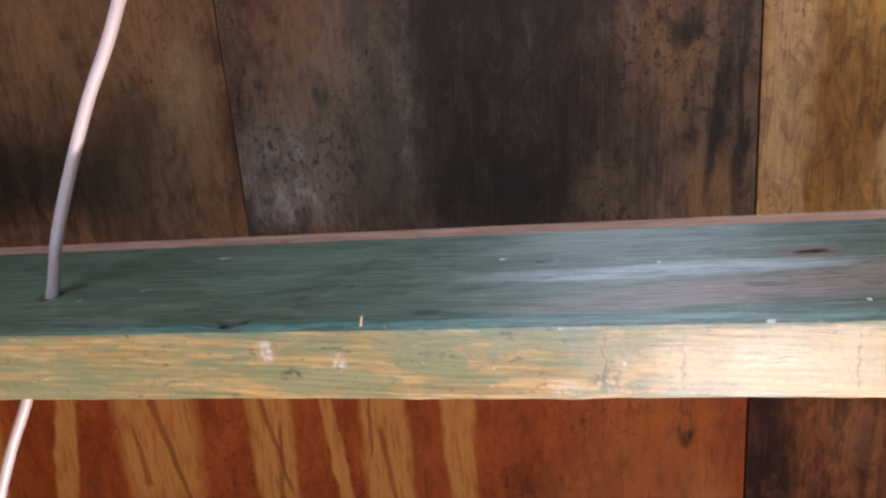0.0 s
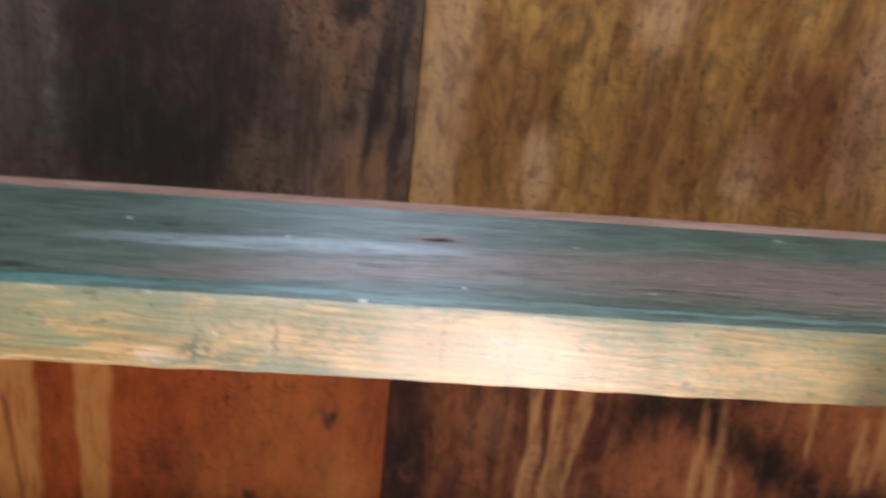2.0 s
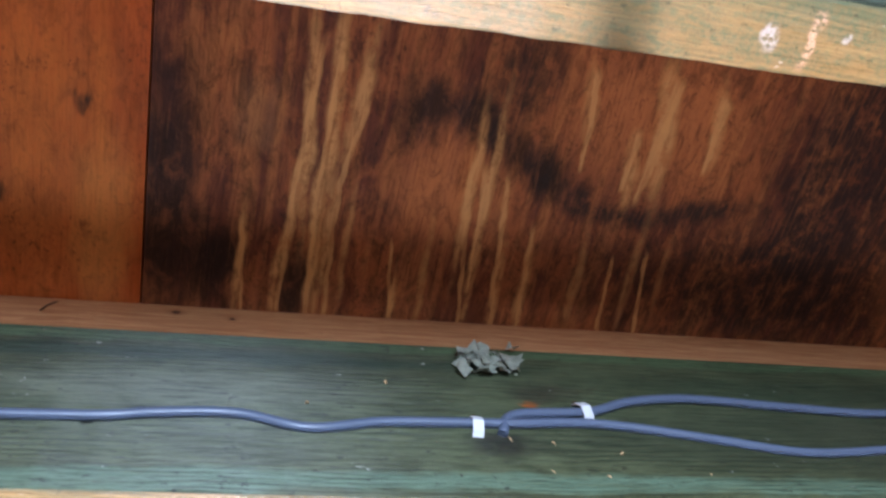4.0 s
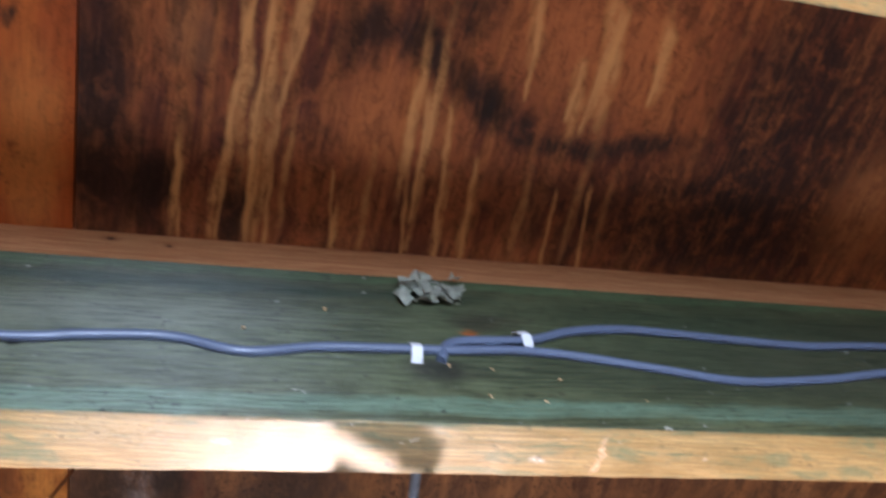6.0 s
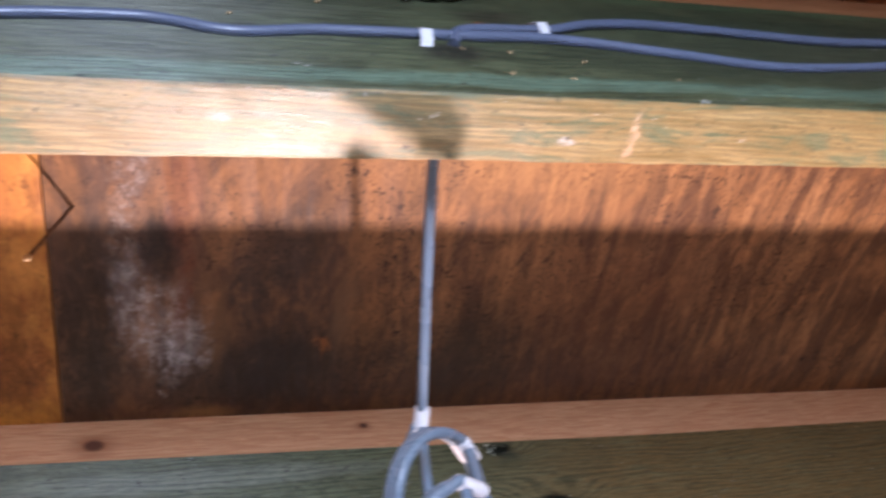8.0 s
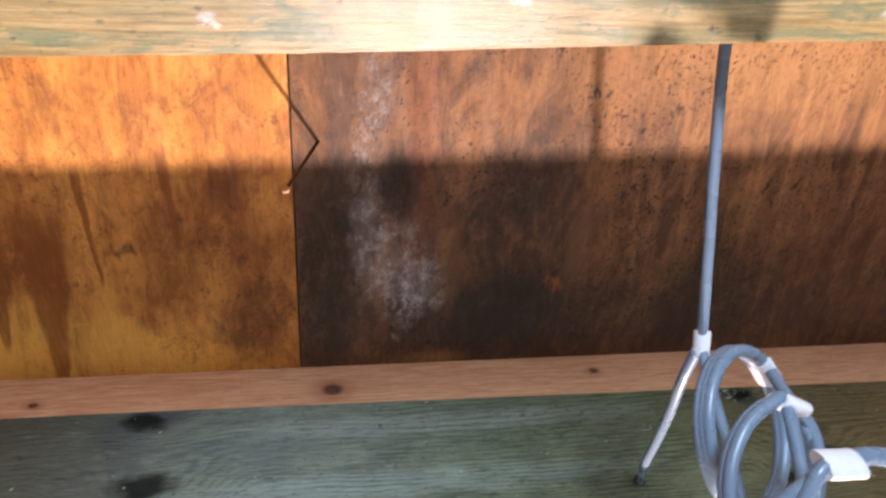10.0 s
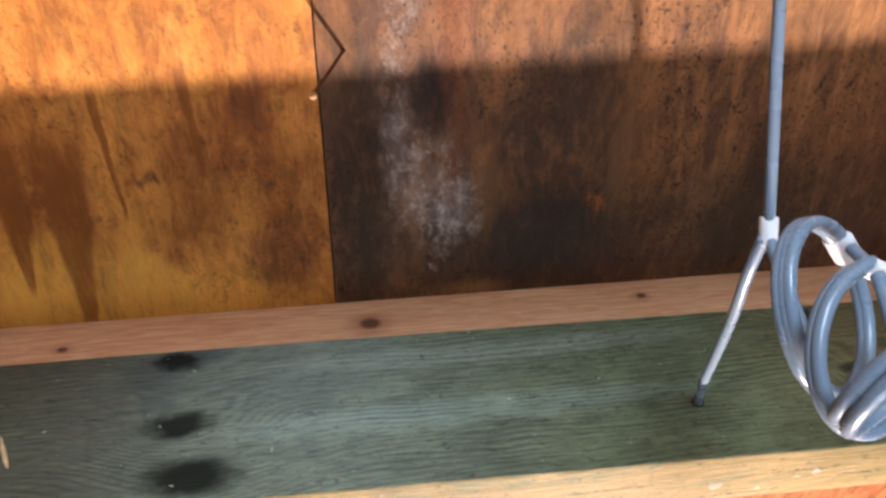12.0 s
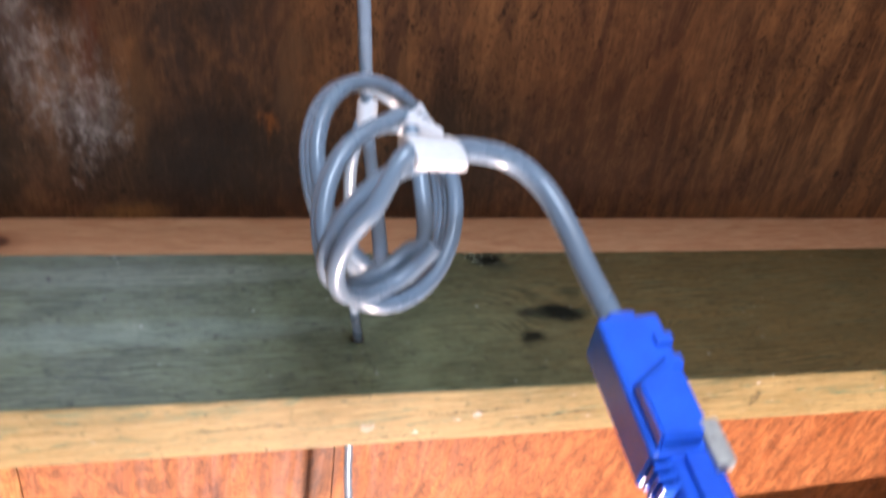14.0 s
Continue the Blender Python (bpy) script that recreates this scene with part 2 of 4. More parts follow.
extend(ply_2_right, (
    (0.42, 0.395, 0.006, 0.05, 4, STREAK, 0.8), (0.412, 0.53, 0.003, 0.07, 0, STREAK, 0.7),
    (0.523, 0.468, 0.004, 0.07, -2, STREAK, 0.85), (0.538, 0.468, 0.004, 0.08, -2, STREAK, 0.85), (0.345, 0.55, 0.0035, 0.045, 0, STREAK, 0.85),
    (0.476, 0.575, 0.003, 0.028, 0, STREAK, 0.9), (0.568, 0.552, 0.004, 0.045, -4, STREAK, 0.65), (0.592, 0.56, 0.004, 0.04, -4, STREAK, 0.65),
    (0.672, 0.387, 0.008, 0.06, -12, STREAK, 0.85), (0.655, 0.426, 0.006, 0.03, -12, STREAK, 0.65), (0.718, 0.376, 0.006, 0.034, -12, STREAK, 0.75)))
extend(ply_2_right, (
    (0.96, 0.43, 0.1, 0.15, 0, SMOKE, 0.85), (0.601, 0.371, 0.006, 0.03, -10, STREAK, 0.55), (1.003, 0.485, 0.045, 0.06, 0, GLOW, 0.7), (0.64, 0.54, 0.004, 0.05, -4, STREAK, 0.45), (0.69, 0.53, 0.004, 0.05, -4, STREAK, 0.45),
    (0.43, 0.53, 0.003, 0.05, 0, STREAK, 0.5), (0.5, 0.55, 0.003, 0.05, -2, STREAK, 0.5), (0.545, 0.56, 0.003, 0.045, -2, STREAK, 0.5), (0.72, 0.52, 0.003, 0.04, -4, STREAK, 0.35)))


def runs(mat, tone, amount, marks, warp=0.004, soft=0.3, broken=0.45):
    """Tapering streaks along the grain, over a plywood. Marks: x and y where it begins, x and y where it ends, half width at both."""
    n = Nodes(mat.name, mat)
    colour = n.bsdf.inputs["Base Color"].links[0].from_socket
    split = n.tree.nodes.new("ShaderNodeSeparateXYZ")
    n.put(split.inputs[0], n.warped((55, 30, 10), (warp, 0.012, 0.0)))
    x, y = split.outputs[0], split.outputs[1]
    grain = n.step(n.noise((230, 26, 20), 5, 0.66, (4, 2, 7)), 0.36, 0.56, broken, 1.0)
    for xa, ya, xb, yb, wa, wb in marks:
        along = n.math("DIVIDE", n.math("SUBTRACT", y, ya), yb - ya)
        middle = n.math("ADD", n.math("MULTIPLY", along, xb - xa), xa)
        width = n.math("MAXIMUM", n.math("ADD", n.math("MULTIPLY", along, wb - wa), wa), 0.0006)
        off = n.math("DIVIDE", n.math("ABSOLUTE", n.math("SUBTRACT", x, middle)), width)
        mask = n.math("MULTIPLY", n.step(off, 1.0 + soft, 1.0 - soft), n.math("MULTIPLY", n.step(along, -0.08, 0.08), n.step(along, 1.06, 0.94)))
        colour = n.mix(n.math("MULTIPLY", n.math("MULTIPLY", mask, grain), amount), colour, tone)
    n.put(n.bsdf.inputs["Base Color"], colour)


VEIN = (0.24, 0.05, 0.01)
runs(ply_2_left, STRIPE, 0.85, (
    (-0.3, 0.36, -0.341, 0.57, 0.011, 0.011), (-0.226, 0.36, -0.229, 0.57, 0.042, 0.032), (-0.12, 0.36, -0.122, 0.57, 0.021, 0.017),
    (-0.075, 0.36, -0.052, 0.57, 0.005, 0.008), (-0.021, 0.36, -0.018, 0.57, 0.019, 0.022), (0.041, 0.36, 0.045, 0.57, 0.0155, 0.009),
    (-0.395, 0.36, -0.41, 0.57, 0.02, 0.014)), 0.012, 0.22, 0.5)
runs(ply_2_left, VEIN, 0.75, (
    (-0.232, 0.4, -0.205, 0.52, 0.004, 0.002), (-0.13, 0.4, -0.108, 0.5, 0.003, 0.0015), (-0.112, 0.43, -0.12, 0.53, 0.0015, 0.003),
    (-0.025, 0.43, -0.012, 0.53, 0.003, 0.0015), (-0.03, 0.38, -0.034, 0.46, 0.002, 0.001), (-0.25, 0.44, -0.245, 0.5, 0.001, 0.004)), 0.008, 0.4)
runs(ply_2_right, STREAK, 0.65, (
    (0.344, 0.514, 0.351, 0.6, 0.0022, 0.0012), (0.387, 0.36, 0.38, 0.479, 0.0024, 0.0018), (0.38, 0.479, 0.381, 0.6, 0.0018, 0.002),
    (0.401, 0.36, 0.399, 0.482, 0.0024, 0.0018), (0.399, 0.482, 0.405, 0.6, 0.0018, 0.002), (0.426, 0.4, 0.415, 0.48, 0.0024, 0.0018), (0.415, 0.48, 0.421, 0.6, 0.0025, 0.002),
    (0.467, 0.518, 0.479, 0.6, 0.0012, 0.002), (0.518, 0.437, 0.542, 0.6, 0.0022, 0.0016), (0.531, 0.441, 0.542, 0.56, 0.0025, 0.001)), 0.008, 0.4)
runs(ply_2_right, STREAK, 0.7, (
    (0.672, 0.345, 0.67, 0.455, 0.0055, 0.003), (0.719, 0.355, 0.721, 0.42, 0.005, 0.002), (0.601, 0.35, 0.611, 0.431, 0.003, 0.002), (0.653, 0.39, 0.651, 0.445, 0.003, 0.002),
    (0.551, 0.449, 0.573, 0.6, 0.0022, 0.0022), (0.586, 0.489, 0.597, 0.6, 0.0022, 0.002), (0.698, 0.501, 0.713, 0.59, 0.0015, 0.0022), (0.667, 0.51, 0.676, 0.59, 0.0015, 0.002)), 0.01, 0.45)
YELLOW, DRIP = (0.66, 0.34, 0.055), (0.16, 0.05, 0.01)
ply_3_left = plywood("plywood_amber", (0.38, 0.16, 0.03), (0.55, 0.27, 0.055), (0.66, 0.36, 0.085), 6, (
    (-0.011, 1.054, 0.07, 0.06, 0, YELLOW, 0.9), (0.169, 1.095, 0.09, 0.035, 0, YELLOW, 0.85), (0.15, 1.0, 0.03, 0.03, 0, DRIP, 0.3),
    (0.238, 1.048, 0.033, 0.052, 0, RED, 0.75), (0.219, 0.886, 0.019, 0.028, 0, RED, 0.7),
    (0.124, 0.946, 0.01, 0.006, 0, DARK, 0.8), (0.18, 0.93, 0.05, 0.05, 0, RED, 0.4), (-0.09, 0.98, 0.03, 0.09, 0, DRIP, 0.6), (0.24, 0.97, 0.03, 0.06, 0, RED, 0.4)), 0.35, 0.45, 0.0, 1.0, 0.7)
extend(ply_3_left, (
    (0.006, 0.945, 0.016, 0.03, 6, DRIP, 0.9), (0.013, 0.985, 0.011, 0.045, 8, DRIP, 0.95), (0.022, 1.03, 0.006, 0.035, 8, DRIP, 0.95), (0.045, 0.955, 0.022, 0.04, 5, DRIP, 0.85), (0.056, 1.01, 0.016, 0.05, 6, DRIP, 0.95), (0.066, 1.075, 0.01, 0.05, 4, DRIP, 0.95), (-0.06, 0.99, 0.02, 0.1, 4, DRIP, 0.6),
    (0.225, 1.055, 0.03, 0.03, 0, (0.13, 0.045, 0.012), 0.7), (0.217, 0.884, 0.016, 0.03, 0, (0.15, 0.05, 0.013), 0.7), (0.17, 0.98, 0.02, 0.05, 0, (0.2, 0.075, 0.016), 0.5),
    (0.1, 1.02, 0.012, 0.05, 4, YELLOW, 0.5), (-0.01, 1.09, 0.02, 0.04, 0, YELLOW, 0.7)), 0.007, 0.4)
runs(ply_3_left, YELLOW, 0.55, ((0.03, 1.0, 0.028, 1.13, 0.03, 0.075), (0.1, 1.03, 0.13, 1.13, 0.02, 0.06)), 0.012, 0.5)
runs(ply_3_left, (0.2, 0.066, 0.01), 0.9, (
    (0.013, 0.9, 0.003, 1.064, 0.016, 0.003), (0.057, 0.9, 0.045, 1.112, 0.023, 0.006), (-0.035, 0.98, -0.046, 1.13, 0.01, 0.006),
    (0.095, 0.86, 0.1, 0.99, 0.004, 0.0015), (0.165, 0.84, 0.172, 0.95, 0.005, 0.002)), 0.007, 0.25, 0.7)
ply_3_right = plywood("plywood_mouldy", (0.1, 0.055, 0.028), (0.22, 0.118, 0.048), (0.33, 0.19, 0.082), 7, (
    # Wide band beside the third joist: its shade put into the colour.
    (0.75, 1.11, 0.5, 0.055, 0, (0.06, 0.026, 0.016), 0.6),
    (0.309, 0.99, 0.03, 0.15, 0, DARK, 0.9), (0.37, 0.875, 0.016, 0.04, 0, BLACK, 0.9), (0.492, 1.055, 0.085, 0.075, 0, BLACK, 0.8), (0.4, 1.05, 0.05, 0.05, 0, DARK, 0.7),
    (0.501, 0.88, 0.034, 0.055, 0, DARK, 0.65), (0.389, 0.82, 0.014, 0.09, 0, RED, 0.45), (0.374, 0.988, 0.036, 0.05, 0, WHITE, 0.85), (0.345, 0.94, 0.014, 0.05, 0, WHITE, 0.5), (0.412, 1.013, 0.014, 0.03, 0, WHITE, 0.6), (0.392, 1.03, 0.02, 0.03, 0, WHITE, 0.5),
    (0.338, 0.885, 0.012, 0.06, 0, WHITE, 0.5), (0.345, 0.793, 0.013, 0.045, 0, WHITE, 0.3), (0.378, 1.081, 0.005, 0.006, 0, WHITE, 0.95),
    # Last mark here: the lamp-lit strip made brighter in the colour.
    (0.543, 1.022, 0.008, 0.011, 0, (0.4, 0.15, 0.03), 0.9), (0.723, 1.06, 0.06, 0.09, 0, DARK, 0.65), (0.72, 0.72, 0.2, 0.09, 0, (0.46, 0.275, 0.11), 0.6)), 0.6, 0.9, 9, 1.0, 0.6, (0.5, 0.72))
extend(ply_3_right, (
    (0.33, 0.9, 0.028, 0.05, 0, BLACK, 0.6), (0.375, 0.9, 0.014, 0.035, 0, BLACK, 0.7), (0.32, 1.03, 0.03, 0.06, 0, DARK, 0.6), (0.5, 1.06, 0.05, 0.05, 0, BLACK, 0.6), (0.46, 0.93, 0.025, 0.04, 0, DARK, 0.5),
    (0.395, 0.95, 0.006, 0.06, 3, RED, 0.7), (0.43, 1.0, 0.012, 0.05, 0, (0.26, 0.13, 0.05), 0.5), (0.56, 0.97, 0.012, 0.05, 4, (0.3, 0.16, 0.07), 0.5), (0.42, 1.12, 0.03, 0.012, 0, (0.3, 0.15, 0.045), 0.6),
    # First mark here paints more of the shade beside the third joist.
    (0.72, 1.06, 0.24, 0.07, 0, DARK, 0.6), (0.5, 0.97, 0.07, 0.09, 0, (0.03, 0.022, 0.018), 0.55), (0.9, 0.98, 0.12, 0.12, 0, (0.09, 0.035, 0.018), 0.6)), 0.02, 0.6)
extend(ply_3_right, (
    (0.372, 0.99, 0.022, 0.03, 0, (0.3, 0.28, 0.26), 0.3), (0.342, 0.93, 0.008, 0.04, 0, (0.26, 0.24, 0.23), 0.3), (0.405, 1.01, 0.01, 0.018, 0, (0.3, 0.28, 0.26), 0.4)), 0.03, 0.8)
ply_4 = plywood("plywood_rust", (0.22, 0.08, 0.026), (0.32, 0.13, 0.044), (0.4, 0.19, 0.07), 8, ((0.64, 1.57, 0.03, 0.08, 0, DARK, 0.6), (0.5, 1.6, 0.02, 0.06, 0, RED, 0.6)))
ply_4_left = plywood("plywood_rust_pale", (0.34, 0.16, 0.05), (0.43, 0.22, 0.075), (0.48, 0.27, 0.1), 9)


def rings(n, seed, axis, knots=(), pitch=1100.0):
    """Growth rings cut lengthwise: long lines along x that bend round the knots. Axis: 1 for y, 2 for z."""
    parts = n.tree.nodes.new("ShaderNodeSeparateXYZ")
    n.put(parts.inputs[0], n.where)
    drift = n.noise((2.2, 9, 9), 3, 0.5, (seed, seed * 1.7, 3))
    waver = n.noise((16, 60, 60), 4, 0.6, (seed, 2, seed * 0.7))
    height = n.math("ADD", n.math("MULTIPLY", parts.outputs[axis], pitch), n.math("ADD", n.math("MULTIPLY", drift, 60.0), n.math("MULTIPLY", waver, 5.0)))
    for a, b, r, swell in knots:
        place = (a, b, 0.0) if axis == 1 else (a, 0.0, b)
        radii = (3.4 * r, 1.7 * r, FAR) if axis == 1 else (3.4 * r, FAR, 1.7 * r)
        height = n.math("ADD", height, n.math("MULTIPLY", n.spot(place, radii, 0, 0.95), 3.0 * swell))
    wave = n.math("SINE", height)
    return n.math("MULTIPLY", n.step(wave, -0.2, 0.95), n.step(n.noise((11, 40, 40), 4, 0.6, (seed, 5, 5)), 0.36, 0.6, 0.15, 1.0))


def timber_grain(n, seed):
    fine = n.noise((55, 1100, 1100), 5, 0.74, (seed, seed * 2, 0), None, 0.7)
    broad = n.noise((9, 210, 210), 6, 0.68, (seed * 2, 3, seed), None, 1.4)
    return fine, broad


def green_side(name, seed, stains_and_light=(), tint=(0.1, 0.15, 0.115), knots=()):
    """The treated, greenish side of a joist. Stains and painted light: x, z, radius x, radius z, turn in the face,
    colour, strength.
    """
    n = Nodes(name)
    fine, broad = timber_grain(n, seed)
    cloud = n.noise((11, 26, 26), 8, 0.7, (seed, 1, 2), None, 0.8)
    lines = n.noise((26, 620, 620), 4, 0.66, (seed, 6, seed), None, 0.4)
    deep = tuple(0.62 * v for v in tint)
    colour = n.mix(n.step(cloud, 0.38, 0.64), deep, tint)
    colour = n.mix(n.step(broad, 0.46, 0.64, 0.0, 0.28), colour, tuple(1.4 * v for v in tint))
    colour = n.mix(n.step(lines, 0.44, 0.34, 0.0, 0.3), colour, tuple(1.5 * v for v in tint))
    swap = n.tree.nodes.new("ShaderNodeSeparateXYZ")
    n.put(swap.inputs[0], n.warped((24, 50, 50), (0.05, 0.0, 0.02)))
    flat = n.tree.nodes.new("ShaderNodeCombineXYZ")
    n.put(flat.inputs[0], swap.outputs[0])
    n.put(flat.inputs[1], swap.outputs[2])
    ragged = n.step(broad, 0.3, 0.58, 0.5, 1.0)
    curl = n.step(n.noise((45, 80, 80), 6, 0.7, (seed, 2, 4), None, 1.2), 0.36, 0.5, 0.75, 1.0)
    for x, z, rx, rz, turn, tone, amount in stains_and_light:
        mask = n.math("MULTIPLY", n.spot((x, z, 0), (rx, rz, FAR), turn, 0.45, flat.outputs[0]), curl if tone == BLACK and rx > 0.01 else ragged)
        colour = n.mix(n.math("MULTIPLY", mask, amount), colour, tone)
    colour = n.mix(n.step(fine, 0.48, 0.64, 0.0, 0.8), colour, n.mix(0.7, colour, (0.012, 0.018, 0.012)))
    colour = n.mix(n.step(lines, 0.52, 0.64, 0.0, 0.6), colour, n.mix(0.6, colour, (0.012, 0.02, 0.012)))
    ring = rings(n, seed, 2, knots)
    colour = n.mix(n.math("MULTIPLY", ring, 0.68), colour, n.mix(0.75, colour, (0.012, 0.02, 0.012)))
    shine = n.step(lines, 0.4, 0.62, 0.5, 0.3)
    dashes = n.noise((52, 420, 420), 3, 0.55, (seed, 9, 2))
    colour = n.mix(n.step(dashes, 0.64, 0.7, 0.0, 0.8), colour, (0.014, 0.016, 0.012))
    for x, z, r, _ in knots:
        heart = n.math("MULTIPLY", n.spot((x, 0, z), (1.5 * r, FAR, 0.75 * r), 0, 0.5, n.warped((42, 60, 70), (0.034, 0.0, 0.02))), 0.93)
        colour = n.mix(heart, colour, (0.009, 0.009, 0.007))
        shine = n.math("MULTIPLY", shine, n.math("SUBTRACT", 1.0, heart))
    specks = n.noise((120, 170, 170), 3, 0.6, (seed, 7, 1))
    colour = n.mix(n.step(specks, 0.63, 0.7, 0.0, 0.75), colour, (0.016, 0.016, 0.012))
    pale = n.noise((90, 140, 140), 3, 0.6, (3, seed, 8))
    colour = n.mix(n.step(pale, 0.7, 0.75, 0.0, 0.6), colour, (0.45, 0.45, 0.4))
    return n.done(colour, n.step(broad, 0.3, 0.7, 0.38, 0.56), n.math("SUBTRACT", n.math("ADD", n.math("MULTIPLY", fine, 0.6), lines), n.math("MULTIPLY", ring, 0.5)), 0.5, 0.001, shine, 1.0)


def tan_edge(name, seed, green, stains_and_light=(), rough=(0.33, 0.46), gloss=0.62, relief=0.5, knots=()):
    """The narrow underside of a joist: tan with patches of green. Stains and painted light: x, y, radius x, radius y,
    colour, strength.
    """
    n = Nodes(name)
    fine, broad = timber_grain(n, seed)
    cloud = n.noise((14, 75, 75), 8, 0.75, (seed, 5, 3), None, 0.8)
    lines = n.noise((20, 380, 380), 4, 0.66, (seed, 6, seed), None, 0.6)
    colour = n.mix(n.step(broad, 0.38, 0.62), (0.22, 0.15, 0.054), (0.34, 0.25, 0.108))
    colour = n.mix(n.step(cloud, 0.58 - 0.2 * green, 0.68 - 0.2 * green, 0.0, 0.75), colour, (0.11, 0.15, 0.085))
    colour = n.mix(n.step(lines, 0.5, 0.62, 0.0, 0.25 + 0.45 * green), colour, n.mix(0.75, colour, (0.05, 0.1, 0.06)))
    uneven = n.warped((70, 70, 20), (0.014, 0.008, 0.0))
    crumbs = n.noise((230, 230, 230), 3, 0.7, (1, seed, 6))
    ragged = n.step(crumbs, 0.4, 0.56, 0.1, 1.0)
    for x, y, rx, ry, tone, amount in stains_and_light:
        mask = n.math("MULTIPLY", n.spot((x, y, 2.0), (rx, ry, FAR), 0, 0.45, uneven), ragged)
        colour = n.mix(n.math("MULTIPLY", mask, amount), colour, tone)
    colour = n.mix(n.step(fine, 0.48, 0.68, 0.0, 0.6), colour, n.mix(0.65, colour, (0.05, 0.045, 0.014)))
    colour = n.mix(n.step(crumbs, 0.58, 0.68, 0.0, 0.45), colour, n.mix(0.6, colour, (0.04, 0.045, 0.02)))
    ring = rings(n, seed, 1, knots, 1500.0)
    colour = n.mix(n.math("MULTIPLY", ring, 0.4), colour, n.mix(0.7, colour, (0.045, 0.055, 0.025)))
    dirt = n.noise((110, 170, 130), 4, 0.65, (seed, 3, 9))
    colour = n.mix(n.step(dirt, 0.6, 0.7, 0.0, 0.75), colour, (0.05, 0.055, 0.03))
    chalk = n.noise((55, 90, 60), 4, 0.7, (seed, 8, 1))
    colour = n.mix(n.step(chalk, 0.66, 0.71, 0.0, 0.7), colour, (0.5, 0.45, 0.4))
    return n.done(colour, n.step(broad, 0.3, 0.7, *rough), n.math("ADD", n.math("ADD", fine, lines), n.math("MULTIPLY", crumbs, 0.35)), relief, 0.001, gloss, 0.5)


def plain_strip(name, seed, low, high, knots=()):
    """Untreated softwood of a packing strip. Knots: x, z, radius."""
    n = Nodes(name)
    fine, broad = timber_grain(n, seed)
    colour = n.mix(n.step(broad, 0.35, 0.68), low, high)
    for x, z, r in knots:
        ring = n.spot((x, 0, z), (2.4 * r, FAR, 1.5 * r), 0, 0.6)
        colour = n.mix(n.math("MULTIPLY", ring, 0.5), colour, (0.2, 0.06, 0.022))
        colour = n.mix(n.math("MULTIPLY", n.spot((x, 0, z), (1.1 * r, FAR, 0.8 * r), 0, 0.4), 0.9), colour, (0.06, 0.018, 0.009))
    colour = n.mix(n.step(fine, 0.45, 0.72, 0.0, 0.45), colour, n.mix(0.55, colour, (0.06, 0.02, 0.01)))
    return n.done(colour, 0.62, fine, 0.3, 0.0006, 0.35)


HEART, TEAL, KNOT, CHALK = (0.15, 0.1, 0.075), (0.012, 0.065, 0.055), (0.02, 0.045, 0.028), (0.48, 0.46, 0.44)
side_1 = green_side("treated_side_a", 11, (
    # Last mark here: cool sheen at x 0.2 put into the colour.
    (0.66, 2.07, 0.43, 0.042, 0, HEART, 0.95), (0.22, 2.046, 0.1, 0.016, 8, HEART, 0.9), (0.04, 2.013, 0.18, 0.006, 0, TEAL, 0.9), (0.2, 2.085, 0.1, 0.012, 4, (0.3, 0.36, 0.36), 0.5),
    (0.285, 2.111, 0.016, 0.011, 0, (0.1, 0.05, 0.03), 0.9), (0.254, 2.055, 0.01, 0.004, 0, DARK, 0.8), (-0.052, 2.015, 0.007, 0.004, 0, DARK, 0.8),
    (0.121, 2.109, 0.005, 0.003, 0, BLACK, 0.9), (0.055, 2.026, 0.006, 0.003, 0, BLACK, 0.9), (0.3, 2.012, 0.5, 0.004, 0, (0.12, 0.2, 0.17), 0.6)), (0.064, 0.088, 0.062), ((0.285, 2.111, 0.004, 9.0), (0.12, 2.108, 0.003, 4.0), (-0.052, 2.016, 0.004, 4.0)))
side_2 = green_side("treated_side_b", 12, (
    (0.272, 2.13, 0.3, 0.008, 0, (0.025, 0.05, 0.03), 0.85), (0.3, 2.09, 0.14, 0.018, 0, (0.17, 0.18, 0.13), 0.4), (0.547, 2.034, 0.03, 0.014, 0, BLACK, 0.9),
    (0.9, 2.115, 0.26, 0.016, 0, (0.03, 0.045, 0.025), 0.75), (0.582, 2.084, 0.009, 0.005, 0, (0.35, 0.08, 0.01), 0.95), (0.96, 2.05, 0.03, 0.008, 0, (0.05, 0.03, 0.02), 0.8),
    (0.59, 2.098, 0.03, 0.012, 0, (0.04, 0.03, 0.02), 0.7), (0.5, 1.996, 1.5, 0.009, 0, (0.13, 0.22, 0.15), 0.7), (0.5, 2.151, 1.5, 0.006, 0, (0.1, 0.17, 0.08), 0.7), (0.85, 2.045, 0.24, 0.04, 0, (0.03, 0.035, 0.02), 0.75), (1.15, 2.06, 0.3, 0.08, 0, (0.05, 0.05, 0.03), 0.7), (0.0, 2.06, 0.2, 0.03, 0, (0.055, 0.07, 0.045), 0.6)), (0.085, 0.1, 0.05), ((0.96, 2.05, 0.008, 6.0), (0.25, 2.05, 0.004, 5.0)))
